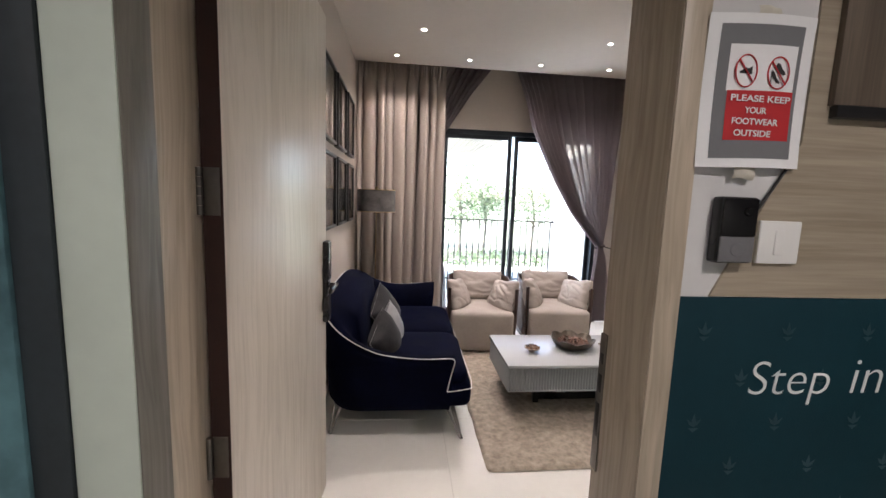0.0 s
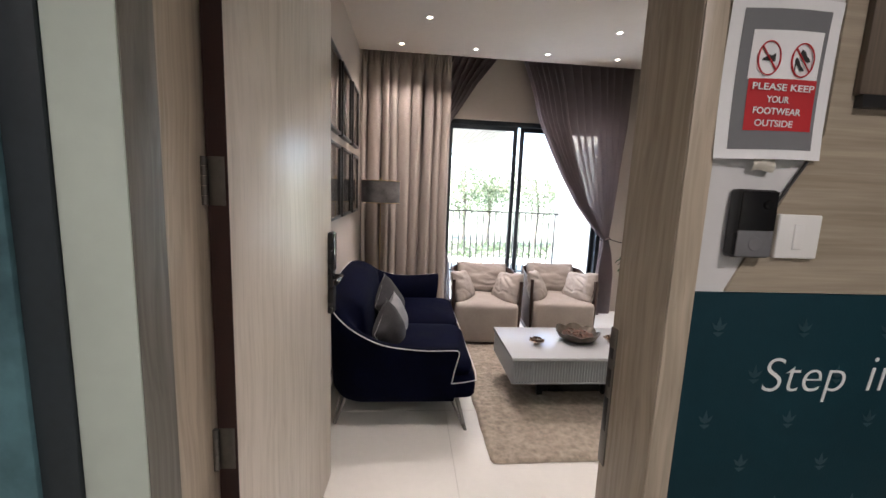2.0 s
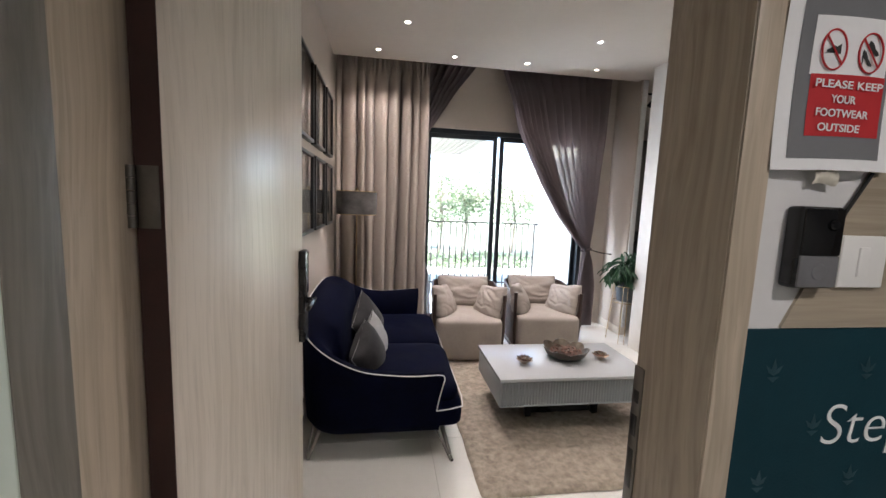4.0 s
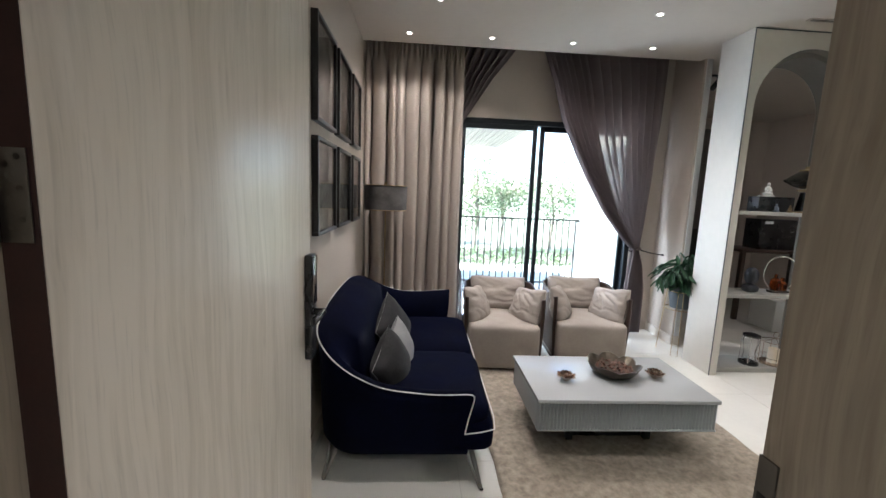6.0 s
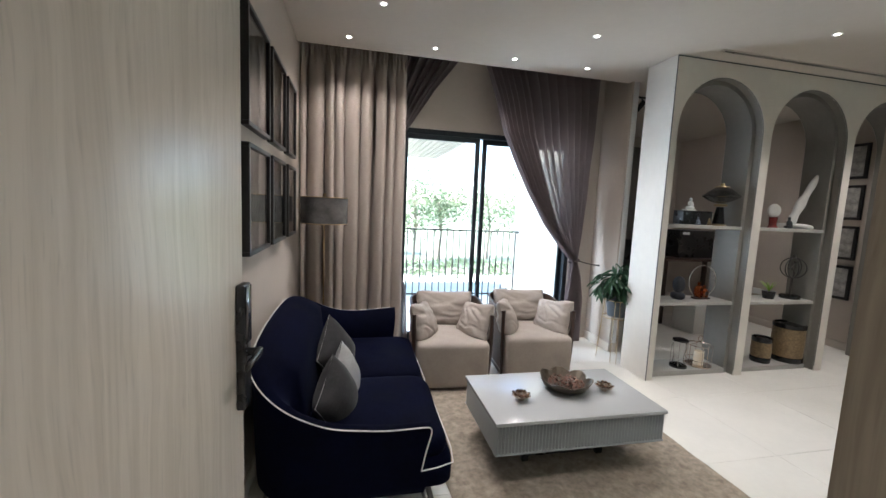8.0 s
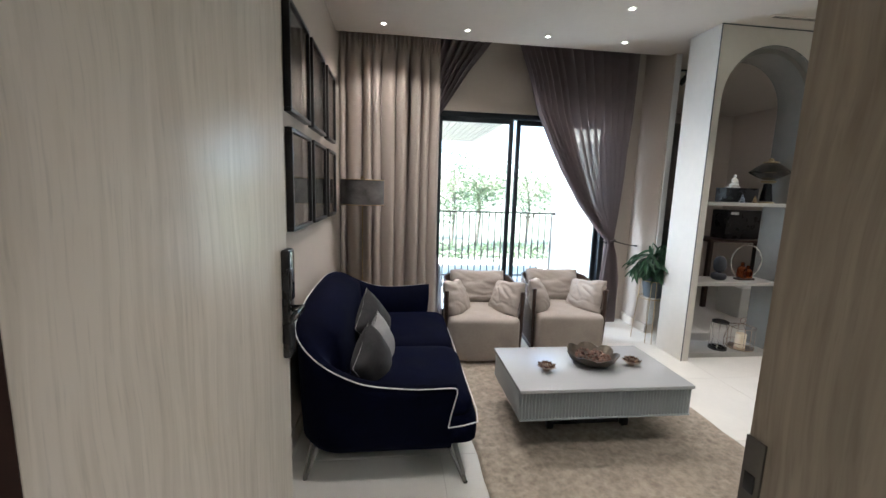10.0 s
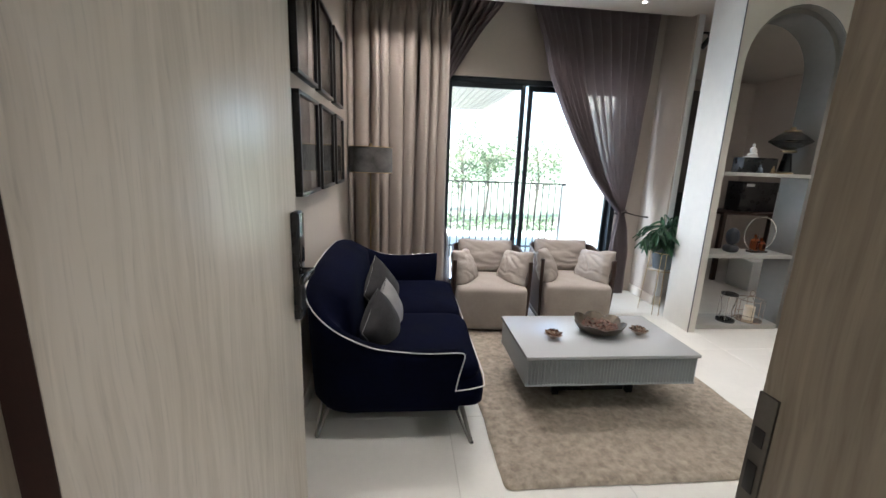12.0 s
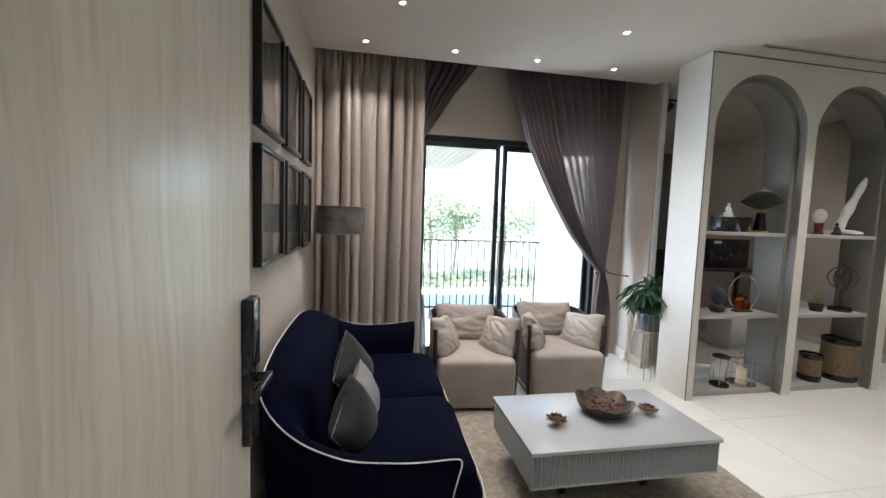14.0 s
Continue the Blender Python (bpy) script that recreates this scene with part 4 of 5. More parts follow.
part("lower_lip", B(TX0 + 0.001, TX1 - 0.001, TY0 + 0.001, TY1 - 0.001, 0.188, 0.196, bevel=0.001), "table_flute", tb)
part("fluting", bm, "table_flute", tb, "rounded vertical flutes", kind="stuff", smooth=50)
for lx in (TX0 + 0.26, TX1 - 0.26):
    for ly in (TY0 + 0.21, TY1 - 0.16):
        part("leg", B(lx - 0.02, lx + 0.02, ly - 0.02, ly + 0.02, 0.012, 0.187, bevel=0.003), "black_plastic", tb, "black recessed leg")
# no real base: a black block that darkens the shaded space underneath
part("plinth", B(TX0 + 0.28, TX1 - 0.28, TY0 + 0.23, TY1 - 0.18, 0.014, 0.165), "black_plastic", tb, "added black block for the shade under the table")
part("under_frame", B(TX0 + 0.08, TX1 - 0.08, TY0 + 0.07, TY1 - 0.07, 0.165, 0.188), "black_plastic", tb)

# lotus bowl and two small copper lotus holders
BX, BY = 1.36, 2.70
bowl = thing("lotus_bowl", (BX, BY, TZ), "petal-edged bronze bowl of dried petals", "bowl")


def petal_edge(a, z):
    k = max(0.0, z) / 0.075
    return 1 + k * (0.17 * abs(math.sin(3.5 * a)) ** 0.7 - 0.06)


prof = [(0.06, 0.0), (0.09, 0.004), (0.128, 0.028), (0.147, 0.060), (0.141, 0.060), (0.122, 0.032), (0.085, 0.012), (0.0, 0.010)]
bm = lathe(bm_new(), prof, (0, 0, 0), 64, petal_edge)
for v in bm.verts:
    if v.co.z > 0.045:
        v.co.z += 0.024 * abs(math.sin(3.5 * math.atan2(v.co.y, v.co.x))) ** 0.7 - 0.008
part("bowl", bm, "bronze", bowl, local=True, smooth=60)
bm = bm_new()
for i in range(150):
    a, rr = random.uniform(0, 6.28), 0.105 * math.sqrt(random.random())
    m = pose(rr * math.cos(a), rr * math.sin(a), 0.034 + 0.018 * random.random() + 0.01 * (1 - rr / 0.1), random.uniform(-50, 50), random.uniform(-50, 50), random.uniform(0, 360))
    s = random.uniform(0.008, 0.015)
    bm.faces.new([bm.verts.new(m @ Vector((s * math.cos(k * 1.047), 0.7 * s * math.sin(k * 1.047), 0.25 * s * (k % 2)))) for k in range(6)])
part("dried_petals", bm, "petal", bowl, "heap of brown dried petals", local=True, kind="stuff", smooth=0)


def lotus(at):
    t = thing("lotus_holder", at, "small copper lotus tealight holder", "candle holder", "copper lotus holders on the table")
    part("cup", lathe(bm_new(), [(0.0, 0.003), (0.016, 0.0), (0.022, 0.012), (0.020, 0.012), (0.013, 0.004)], (0, 0, 0), 16), "copper", t, local=True)
    for ringi, (n, tilt, ln, off) in enumerate(((8, 16, 0.052, 0), (8, 40, 0.046, 22), (6, 66, 0.036, 8))):
        for k in range(n):
            m = pose(0, 0, 0.006, 0, 0, off + 360 * k / n) @ pose(0.010, 0, 0, 0, -tilt, 0)
            bm = sheet(bm_new(), 5, 4, lambda u, v: m @ Vector((ln * u, ln * 0.42 * (2 * v - 1) * math.sin(math.pi * min(0.97, 0.15 + 0.82 * u)), 0.010 * (2 * v - 1) ** 2 + 0.012 * u * u)))
            part("petal", bm, "copper", t, local=True)
    return t


l1 = lotus((1.03, 2.60, TZ))
copy_thing(l1, pose(1.592, 2.645, TZ, 0, 0, 17))


# armchairs
def feather(bm, w, h, t, m, seed):
    """A limp feather cushion, standing in the xz plane: thin drawn-out corners, a sagging top and folds across its face."""
    n = 34
    for s in (-1, 1):
        def f(u, v, s=s):
            a, b = 2 * u - 1, 2 * v - 1
            bulge = max(0.0, (1 - abs(a) ** 3.2) * (1 - abs(b) ** 3.2)) ** 0.5
            p = Vector((a * w / 2 * (1 - 0.06 * (1 - b * b) * abs(a) ** 4), s * t / 2 * bulge * (1.0 - 0.28 * b), b * h / 2 * (1 - 0.10 * (1 - a * a) * max(0.0, b) ** 3)))
            q = Vector((a * 1.3 + seed, b * 1.5, seed * 0.7 + s * 3))
            crumple = noise.noise(q * 1.4)
            fold = 1 - abs(noise.noise(Vector((a * 0.9 + seed + 0.6 * crumple, b * 1.7 + 1.1 * a * math.sin(seed), seed + s))))
            fine = noise.noise(Vector((a * 3.0 + seed, b * 7.0 + 2 * crumple, seed - s)))
            p.y += s * bulge * (0.014 * crumple - 0.015 * max(0.0, fold - 0.74) / 0.26 + 0.004 * fine)
            corner = (abs(a) * abs(b)) ** 5
            p.x *= 1 - 0.055 * corner
            p.z *= 1 - 0.075 * corner
            p.x += 0.010 * noise.noise(q * 1.9 + Vector((7, 0, 0)))
            p.z += 0.012 * noise.noise(q * 1.6 + Vector((0, 5, 0)))
            return p
        sheet(bm, n, n, f)
    bmesh.ops.remove_doubles(bm, verts=bm.verts, dist=0.004)
    bm.transform(m)
    return bm


def armchair(m):
    t = thing("armchair", (0, 0, 0), "beige linen tub armchair in a dark sling frame", "armchair", "armchairs by the window")
    W, D = 0.31, 0.34
    part("seat", superblob(bm_new(), W - 0.018, 0.36, 0.186, Matrix.Translation((0, -0.035, 0.206)), 0.14, 0.17, 56, 24, 0.004, 4, 1.0), "beige_cloth", t, local=True, smooth=60)
    part("plinth", B(-W + 0.03, W - 0.03, -D + 0.04, D - 0.06, 0.0, 0.04, bevel=0.004), "dark_wood", t, local=True)
    path = [(-W, -D + 0.03)] + [(-W, -D + 0.03 + (D + 0.12) * i / 6) for i in range(1, 7)]
    for i in range(1, 8):
        a = math.pi / 2 * i / 8
        path.append((-W + 0.16 - 0.16 * math.cos(a), D - 0.19 + 0.17 * math.sin(a)))
    path = path + [(-x, y) for x, y in reversed(path)]
    top = [0.565 + 0.045 * ease(-0.2, 0.25, y) for x, y in path]
    bm = bm_new()
    g = []
    for (x, y), z in zip(path, top):
        g.append([bm.verts.new((x, y, z)), bm.verts.new((x, y, 0.09)), bm.verts.new((x * 0.972, y * 0.972, 0.09)), bm.verts.new((x * 0.972, y * 0.972, z))])
    for a, b in zip(g, g[1:]):
        for k in range(4):
            j = (k + 1) % 4
            bm.faces.new((a[k], a[j], b[j], b[k]))
    bm.faces.new(g[0])
    bm.faces.new(g[-1])
    part("sling", bm, "sling", t, "brown leather sling round the back", local=True)
    part("top_rail", tube(bm_new(), [(x, y, z + 0.004) for (x, y), z in zip(path, top)], 0.010, 8), "dark_wood", t, "dark wooden rail", local=True)
    for sx in (-1, 1):
        part("leg", tube(bm_new(), [(sx * W, -D + 0.03, 0.595), (sx * W, -D + 0.03, 0.3), (sx * (W - 0.012), -D + 0.035, 0.0)], 0.016, 12, taper=lambda u: 1.05 - 0.35 * u), "dark_wood", t, "dark wooden post", local=True)
        part("leg", tube(bm_new(), [(sx * (W - 0.06), D - 0.06, 0.60), (sx * (W - 0.05), D - 0.05, 0.0)], 0.015, 12), "dark_wood", t, "dark wooden post", local=True)
        m_ = pose(sx * (W - 0.088), -0.10, 0.486, 0, 0, 90 + sx * 24) @ pose(0, 0, 0, sx * 20, 9, 0)
        part("arm_cushion", feather(bm_new(), 0.41, 0.32, 0.16, m_, 3.0 + 1.7 * sx), "beige_cloth", t, "crumpled beige arm cushion", local=True, smooth=80)
    part("back_cushion", feather(bm_new(), 0.53, 0.33, 0.20, pose(0, D - 0.135, 0.515, -15, 0, 0), 7.4), "beige_cloth", t, "crumpled beige back cushion", local=True, smooth=80)
    t.matrix_basis = m
    return t


ch = armchair(pose(0.885, 3.85, 0.004, 0, 0, -4))
copy_thing(ch, pose(1.645, 3.93, 0.004, 0, 0, -4))

# floor lamp
LPX, LPY = -0.155, 4.02
lp = thing("floor_lamp", (LPX, LPY, 0), "brass floor lamp with a grey velvet drum shade", "floor lamp")
part("base", lathe(bm_new(), [(0.13, 0.0), (0.13, 0.012), (0.125, 0.016), (0.01, 0.018)], (0, 0, 0), 32), "gold", lp, local=True)
part("pole", tube(bm_new(), [(0, 0, 0.016), (0, 0, 1.48)], 0.0052, 10), "gold", lp, local=True)
sh = part("shade", lathe(bm_new(), [(0.186, 1.255), (0.186, 1.468), (0.182, 1.468), (0.182, 1.255), (0.186, 1.255)], (0, 0, 0), 48), "shade", lp, "grey velvet drum shade", local=True)
for z in (1.255, 1.466):
    part("rim", tube(bm_new(), [(0.187 * math.cos(2 * math.pi * i / 48), 0.187 * math.sin(2 * math.pi * i / 48), z) for i in range(48)], 0.004, 6, True), "gold", sh, "brass rim", local=True)
bm = bm_new()
for k in range(3):
    a = 2.1 * k
    tube(bm, [(0, 0, 1.462), (0.184 * math.cos(a), 0.184 * math.sin(a), 1.462)], 0.003, 6)
lathe(bm, [(0.0, 1.50), (0.012, 1.495), (0.014, 1.475), (0.006, 1.462)], (0, 0, 0), 12)
part("spider", bm, "gold", lp, local=True)
part("bulb", lathe(bm_new(), [(0.012, 1.29), (0.03, 1.34), (0.026, 1.38), (0.0, 1.40)], (0, 0, 0), 16), "white_plastic", lp, local=True)

# six framed prints
for r, (za, zb) in enumerate(((1.752, 2.268), (1.172, 1.680))):
    for c, (ya, yb) in enumerate(((2.52, 2.968), (3.045, 3.478), (3.578, 3.945))):
        p = thing("framed_print", (LX, (ya + yb) / 2, za), "black framed sepia print behind glass", "framed picture", "prints above the sofa")
        bm = bm_new()
        w = 0.020
        X0, X1 = LX + 0.001, LX + 0.036
        box(bm, X0, X1, ya, yb, za, za + w, bevel=0.0015)
        box(bm, X0, X1, ya, yb, zb - w, zb, bevel=0.0015)
        box(bm, X0, X1, ya, ya + w, za + w, zb - w, bevel=0.0015)
        box(bm, X0, X1, yb - w, yb, za + w, zb - w, bevel=0.0015)
        part("frame", bm, "frame_black", p)
        part("print", B(X0, X0 + 0.008, ya + w, yb - w, za + w, zb - w), "art", p, "faded sepia abstract print")
        part("glass", B(X1 - 0.012, X1 - 0.009, ya + w, yb - w, za + w, zb - w), "pane", p)

# curtains
cl = thing("curtain", (0.06, 4.40, 0.0), "beige pinch-pleated floor-length curtain, drawn aside", "curtain")


def pleats(u, v):
    x = LX + 0.012 + 0.915 * u
    z = 0.015 + 2.785 * v
    n = 8.2
    soft = 0.5 + 0.5 * ease(1.0, 0.80, v)
    ph = 2 * math.pi * (n * u + 0.42 * noise.noise(Vector((u * 5.5, v * 0.5, 0.3))) + 0.10 * noise.noise(Vector((u * 9, v * 1.6, 3.3))))
    s = 0.62 * (2 * abs(math.cos(ph / 2)) ** 0.9 - 1) + 0.38 * math.sin(ph + 0.5)
    amp = 0.100 * soft * (0.85 + 0.75 * noise.noise(Vector((u * 6, 2.0, v * 0.4))))
    head = ease(0.93, 0.965, v)
    y = 4.395 - amp * s * (1 - 0.7 * head) - 0.016 * head * math.sin(3 * ph) + 0.005 * noise.noise(Vector((u * 14, v * 2, 1)))
    x += 0.020 * math.sin(ph) * soft * (1 - head) + 0.008 * (1 - v) * noise.noise(Vector((u * 4, v * 1.2, 4)))
    return Vector((x, y, z))


part("cloth", sheet(bm_new(), 260, 44, pleats), "curtain", cl, smooth=180)
part("rail", B(LX, 2.70, 4.37, 4.42, 2.905, 2.93), "white_plastic", cl, "white curtain rail in the pocket")


def tied(inner, outer, y, folds, lab, seed, tie, gathered):
    """A sheer drawn aside: its two edges as (x, z) from the head down, folds running between them."""
    t = thing("sheer_curtain", (tie[0], y, 0.0), lab, "curtain")
    zi, xi = [p[1] for p in reversed(inner)], [p[0] for p in reversed(inner)]
    zo, xo = [p[1] for p in reversed(outer)], [p[0] for p in reversed(outer)]

    def cloth(u0, u1, folds, dy, seed):
        def f(u, v):
            z = 0.02 + 2.87 * v
            a = float(np.interp(z, zi, xi))
            b = float(np.interp(z, zo, xo))
            w = abs(b - a)
            amp = min(0.055, 0.008 + 0.042 * w)
            ph = 2 * math.pi * (folds * u + 0.45 * noise.noise(Vector((u * 5 + seed, v * 0.7, 0))))
            s = 2 * abs(math.cos(ph / 2)) ** 0.9 - 1
            k = u0 + (u1 - u0) * u
            x = a + (b - a) * (k + (u1 - u0) * 0.35 / folds * math.cos(ph) * 0.5)
            back = 0.13 * ease(0.90, 1.0, k) * ease(0.75, 1.3, z) if dy == 0.0 else 0.0
            return Vector((x, min(4.612, y + dy - amp * s + back + 0.004 * noise.noise(Vector((u * 9, v * 3, seed)))), z))
        return f
    part("cloth", sheet(bm_new(), 240, 70, cloth(0.0, 1.0, folds, 0.0, seed)), "sheer", t, smooth=180)
    if gathered:
        part("gathered_edge", sheet(bm_new(), 150, 70, cloth(0.002, gathered, folds * gathered * 1.7, -0.05, seed + 3)), "sheer", t, "denser gathered leading edge", smooth=180)
    ring = [(tie[0] + (tie[2] / 2 + 0.008) * math.cos(2 * math.pi * i / 20), y + 0.03 * math.sin(2 * math.pi * i / 20), tie[1] + 0.012 * math.cos(2 * math.pi * i / 20)) for i in range(20)]
    part("tie", tube(bm_new(), ring, 0.013, 8, True), "tie_cloth", t, "fabric tieback")
    return t


tied([(1.21, 2.95), (1.29, 2.78), (1.40, 2.51), (1.50, 2.19), (1.66, 1.875), (1.80, 1.63), (2.02, 1.29), (2.25, 1.02), (2.365, 0.915), (2.35, 0.75), (2.33, 0.5), (2.33, 0.0)],
     [(2.60, 2.95), (2.585, 2.2), (2.545, 1.6), (2.50, 1.2), (2.46, 0.95), (2.455, 0.915), (2.50, 0.75), (2.54, 0.5), (2.54, 0.0)], 4.46, 13, "dark taupe sheer curtain tied back at one side", 1.0, (2.41, 0.915, 0.09), 0.30)
tied([(1.13, 2.95), (1.03, 2.81), (0.84, 2.57), (0.56, 2.14), (0.46, 1.8), (0.47, 1.0), (0.61, 0.6), (0.65, 0.0)],
     [(0.30, 2.95), (0.30, 1.8), (0.33, 1.0), (0.26, 0.6), (0.26, 0.0)], 4.55, 10, "dark taupe sheer curtain swept behind the drape", 5.0, (0.375, 1.0, 0.10), 0.0)
hook = thing("tieback_hook", (2.70, 4.45, 0.86), "thin dark tieback cord and wall hook", "hook")
part("cord", tube(bm_new(), [(2.46, 4.45, 0.915), (2.58, 4.45, 0.885), (2.70, 4.45, 0.87)], 0.006, 8), "iron", hook)
part("hook", lathe(bm_new(), [(0.0, 0.0), (0.014, 0.0), (0.014, 0.016), (0.0, 0.018)], (2.705, 4.45, 0.862), 12), "iron", hook)

# plant on a wire stand
PLX, PLY = 2.635, 3.98
pl = thing("potted_plant", (PLX, PLY, 0), "leafy green plant in a slate pot on a brass wire stand", "potted plant")
part("pot", lathe(bm_new(), [(0.085, 0.44), (0.118, 0.655), (0.112, 0.655), (0.105, 0.63), (0.0, 0.63)], (0, 0, 0), 32), "pot", pl, "slate-blue tapered pot", local=True)
part("soil", lathe(bm_new(), [(0.0, 0.636), (0.106, 0.634)], (0, 0, 0), 20), "soil", pl, local=True)
bm = bm_new()
for k in range(4):
    a = math.pi / 4 + k * math.pi / 2
    c, s = math.cos(a), math.sin(a)
    c2, s2 = math.cos(a + 0.35), math.sin(a + 0.35)
    tube(bm, [(0.118 * c, 0.118 * s, 0.60), (0.16 * c, 0.16 * s, 0.006), (0.16 * c2, 0.16 * s2, 0.006), (0.118 * c2, 0.118 * s2, 0.60)], 0.003, 6)
for z, r in ((0.60, 0.119), (0.43, 0.130)):
    tube(bm, [(r * math.cos(2 * math.pi * i / 32), r * math.sin(2 * math.pi * i / 32), z) for i in range(32)], 0.004, 6, True)
part("stand", bm, "gold", pl, "brass wire stand", local=True)
st = bm_new()
leaf_mesh = None
for i in range(54):
    a, tilt = random.uniform(0, 6.283), random.uniform(12, 85)
    ln = random.uniform(0.10, 0.26)
    tip = Vector((math.cos(a) * math.sin(radians(tilt)) * ln, math.sin(a) * math.sin(radians(tilt)) * ln, 0.64 + 0.05 + math.cos(radians(tilt)) * ln * 1.1))
    base = Vector((0.03 * math.cos(a), 0.03 * math.sin(a), 0.636))
    mid = base.lerp(tip, 0.5) + Vector((0, 0, 0.03))
    tube(st, [base, mid, tip], 0.003, 5)
    for k in range(4):
        pos = base.lerp(tip, 0.55 + 0.15 * k)
        m = Matrix.Translation(pos) @ Euler((random.uniform(-0.5, 0.5), random.uniform(0.1, 1.0), a + (k - 1.5) * 0.9 + random.uniform(-0.3, 0.3))).to_matrix().to_4x4()
        if leaf_mesh is None:
            lf = sheet(bm_new(), 6, 4, lambda u, v: Vector((0.118 * u, 0.0155 * (2 * v - 1) * math.sin(math.pi * (0.06 + 0.92 * u)) ** 0.8, 0.010 * (2 * v - 1) ** 2 - 0.035 * u * u)))
            o = part("leaf", lf, "leaf", pl, "glossy green leaf", local=True)
            leaf_mesh = o.data
        else:
            o = new("leaf", leaf_mesh)
            o.parent = pl
        o.matrix_basis = m @ Matrix.Scale(random.uniform(0.85, 1.4), 4)
part("stems", st, "leaf", pl, local=True)

# rug
rug = thing("rug", (1.35, 2.74, 0), "beige shag pile rug on the tiles", "rug")
RX0, RX1, RY0, RY1 = 0.585, 2.13, 1.885, 3.62
bm = bm_new()
NX, NY_ = 170, 190


def pile(u, v):
    x, y = RX0 + (RX1 - RX0) * u, RY0 + (RY1 - RY0) * v
    e = min(u * (RX1 - RX0), (1 - u) * (RX1 - RX0), v * (RY1 - RY0), (1 - v) * (RY1 - RY0))
    k = ease(0, 0.02, e)
    cor = 0.035
    dx, dy = min(x - RX0, RX1 - x), min(y - RY0, RY1 - y)
    if dx < cor and dy < cor:
        r = math.hypot(cor - dx, cor - dy)
        if r > cor:
            s = cor / r
            ddx, ddy = cor - (cor - dx) * s, cor - (cor - dy) * s
            x = RX0 + ddx if x < (RX0 + RX1) / 2 else RX1 - ddx
            y = RY0 + ddy if y < (RY0 + RY1) / 2 else RY1 - ddy
    wob = 0.006 * noise.noise(Vector((x * 7, y * 7, 0)))
    h = 0.004 + 0.011 * k + k * (0.006 * noise.noise(Vector((x * 45, y * 45, 0))) + 0.003 * noise.noise(Vector((x * 150, y * 150, 2))) + 0.004 * noise.noise(Vector((x * 9, y * 9, 5))))
    return Vector((x + wob * (1 - k), y + wob * (1 - k), h))


sheet(bm, NX, NY_, pile)
part("surface", bm, "rug", rug, smooth=180)
part("backing", B(RX0 + 0.01, RX1 - 0.01, RY0 + 0.01, RY1 - 0.01, 0.0005, 0.004), "rug", rug)


# ---- the display niches ----
NYC = 3.66


def small(name, x, z, label, category, y=NYC):
    return thing(name, (x, y, z), label, category)


S1, S2, S3 = 1.374, 0.682, 0.045
t = small("display_box", 3.125, S1, "black display box on the shelf", "box", 3.70)
part("box", B(-0.155, 0.155, -0.06, 0.06, 0, 0.125, bevel=0.003), "black_plastic", t, local=True)


def sitting_figure(name, x, z, y, s, mtl, label):
    """A small seated figurine, one plain mesh."""
    bm = superblob(bm_new(), 0.042 * s, 0.03 * s, 0.016 * s, Matrix.Translation((0, 0, 0.014 * s)), 0.8, 0.8, 16, 10)
    superblob(bm, 0.023 * s, 0.016 * s, 0.032 * s, Matrix.Translation((0, 0, 0.05 * s)), 0.9, 0.9, 14, 10)
    superblob(bm, 0.014 * s, 0.014 * s, 0.017 * s, Matrix.Translation((0, 0, 0.094 * s)), 1, 1, 12, 8)
    for sx in (-1, 1):
        tube(bm, [(sx * 0.021 * s, 0, 0.07 * s), (sx * 0.030 * s, -0.006 * s, 0.045 * s), (sx * 0.010 * s, -0.022 * s, 0.030 * s)], 0.007 * s, 6)
    o = part(name, bm, mtl, smooth=80)
    o.matrix_basis = pose(x, y, z)
    return tagged(o, label, "figurine")


t = small("pedestal", 3.075, S1 + 0.125, "white pedestal on the black box", "pedestal", 3.70)
part("slab", B(-0.05, 0.05, -0.03, 0.03, 0, 0.012, bevel=0.002), "white_plaster", t, local=True)
sitting_figure("figurine", 3.085, S1 + 0.1375, 3.70, 0.95, "white_plaster", "pale seated meditating figurine")
sitting_figure("figurine", 3.10, S1, 3.61, 0.62, "stone_figure", "blue-grey seated figurine on the shelf")
sitting_figure("figurine", 3.22, S1, 3.61, 0.55, "straw", "ochre seated figurine on the shelf")

t = small("table_ornament", 3.375, S1, "smoked glass ornament on a black cone", "ornament")
part("foot", lathe(bm_new(), [(0.062, 0.0), (0.062, 0.012), (0.05, 0.016)], (0, 0, 0), 24), "gold", t, local=True)
part("cone", lathe(bm_new(), [(0.05, 0.014), (0.028, 0.17), (0.0, 0.172)], (0, 0, 0), 24), "black_gloss", t, local=True)
part("collar", lathe(bm_new(), [(0.03, 0.17), (0.055, 0.178), (0.055, 0.195), (0.03, 0.20)], (0, 0, 0), 24), "gold", t, local=True)
part("glass_body", lathe(bm_new(), [(0.03, 0.20), (0.09, 0.225), (0.150, 0.262), (0.150, 0.272), (0.095, 0.318), (0.055, 0.348), (0.0, 0.349)], (0, 0, 0), 32), "smoke", t, "faceted smoked glass", local=True)
part("lid", lathe(bm_new(), [(0.062, 0.347), (0.058, 0.358), (0.02, 0.364), (0.018, 0.384), (0.0, 0.389)], (0, 0, 0), 24), "gold", t, local=True)

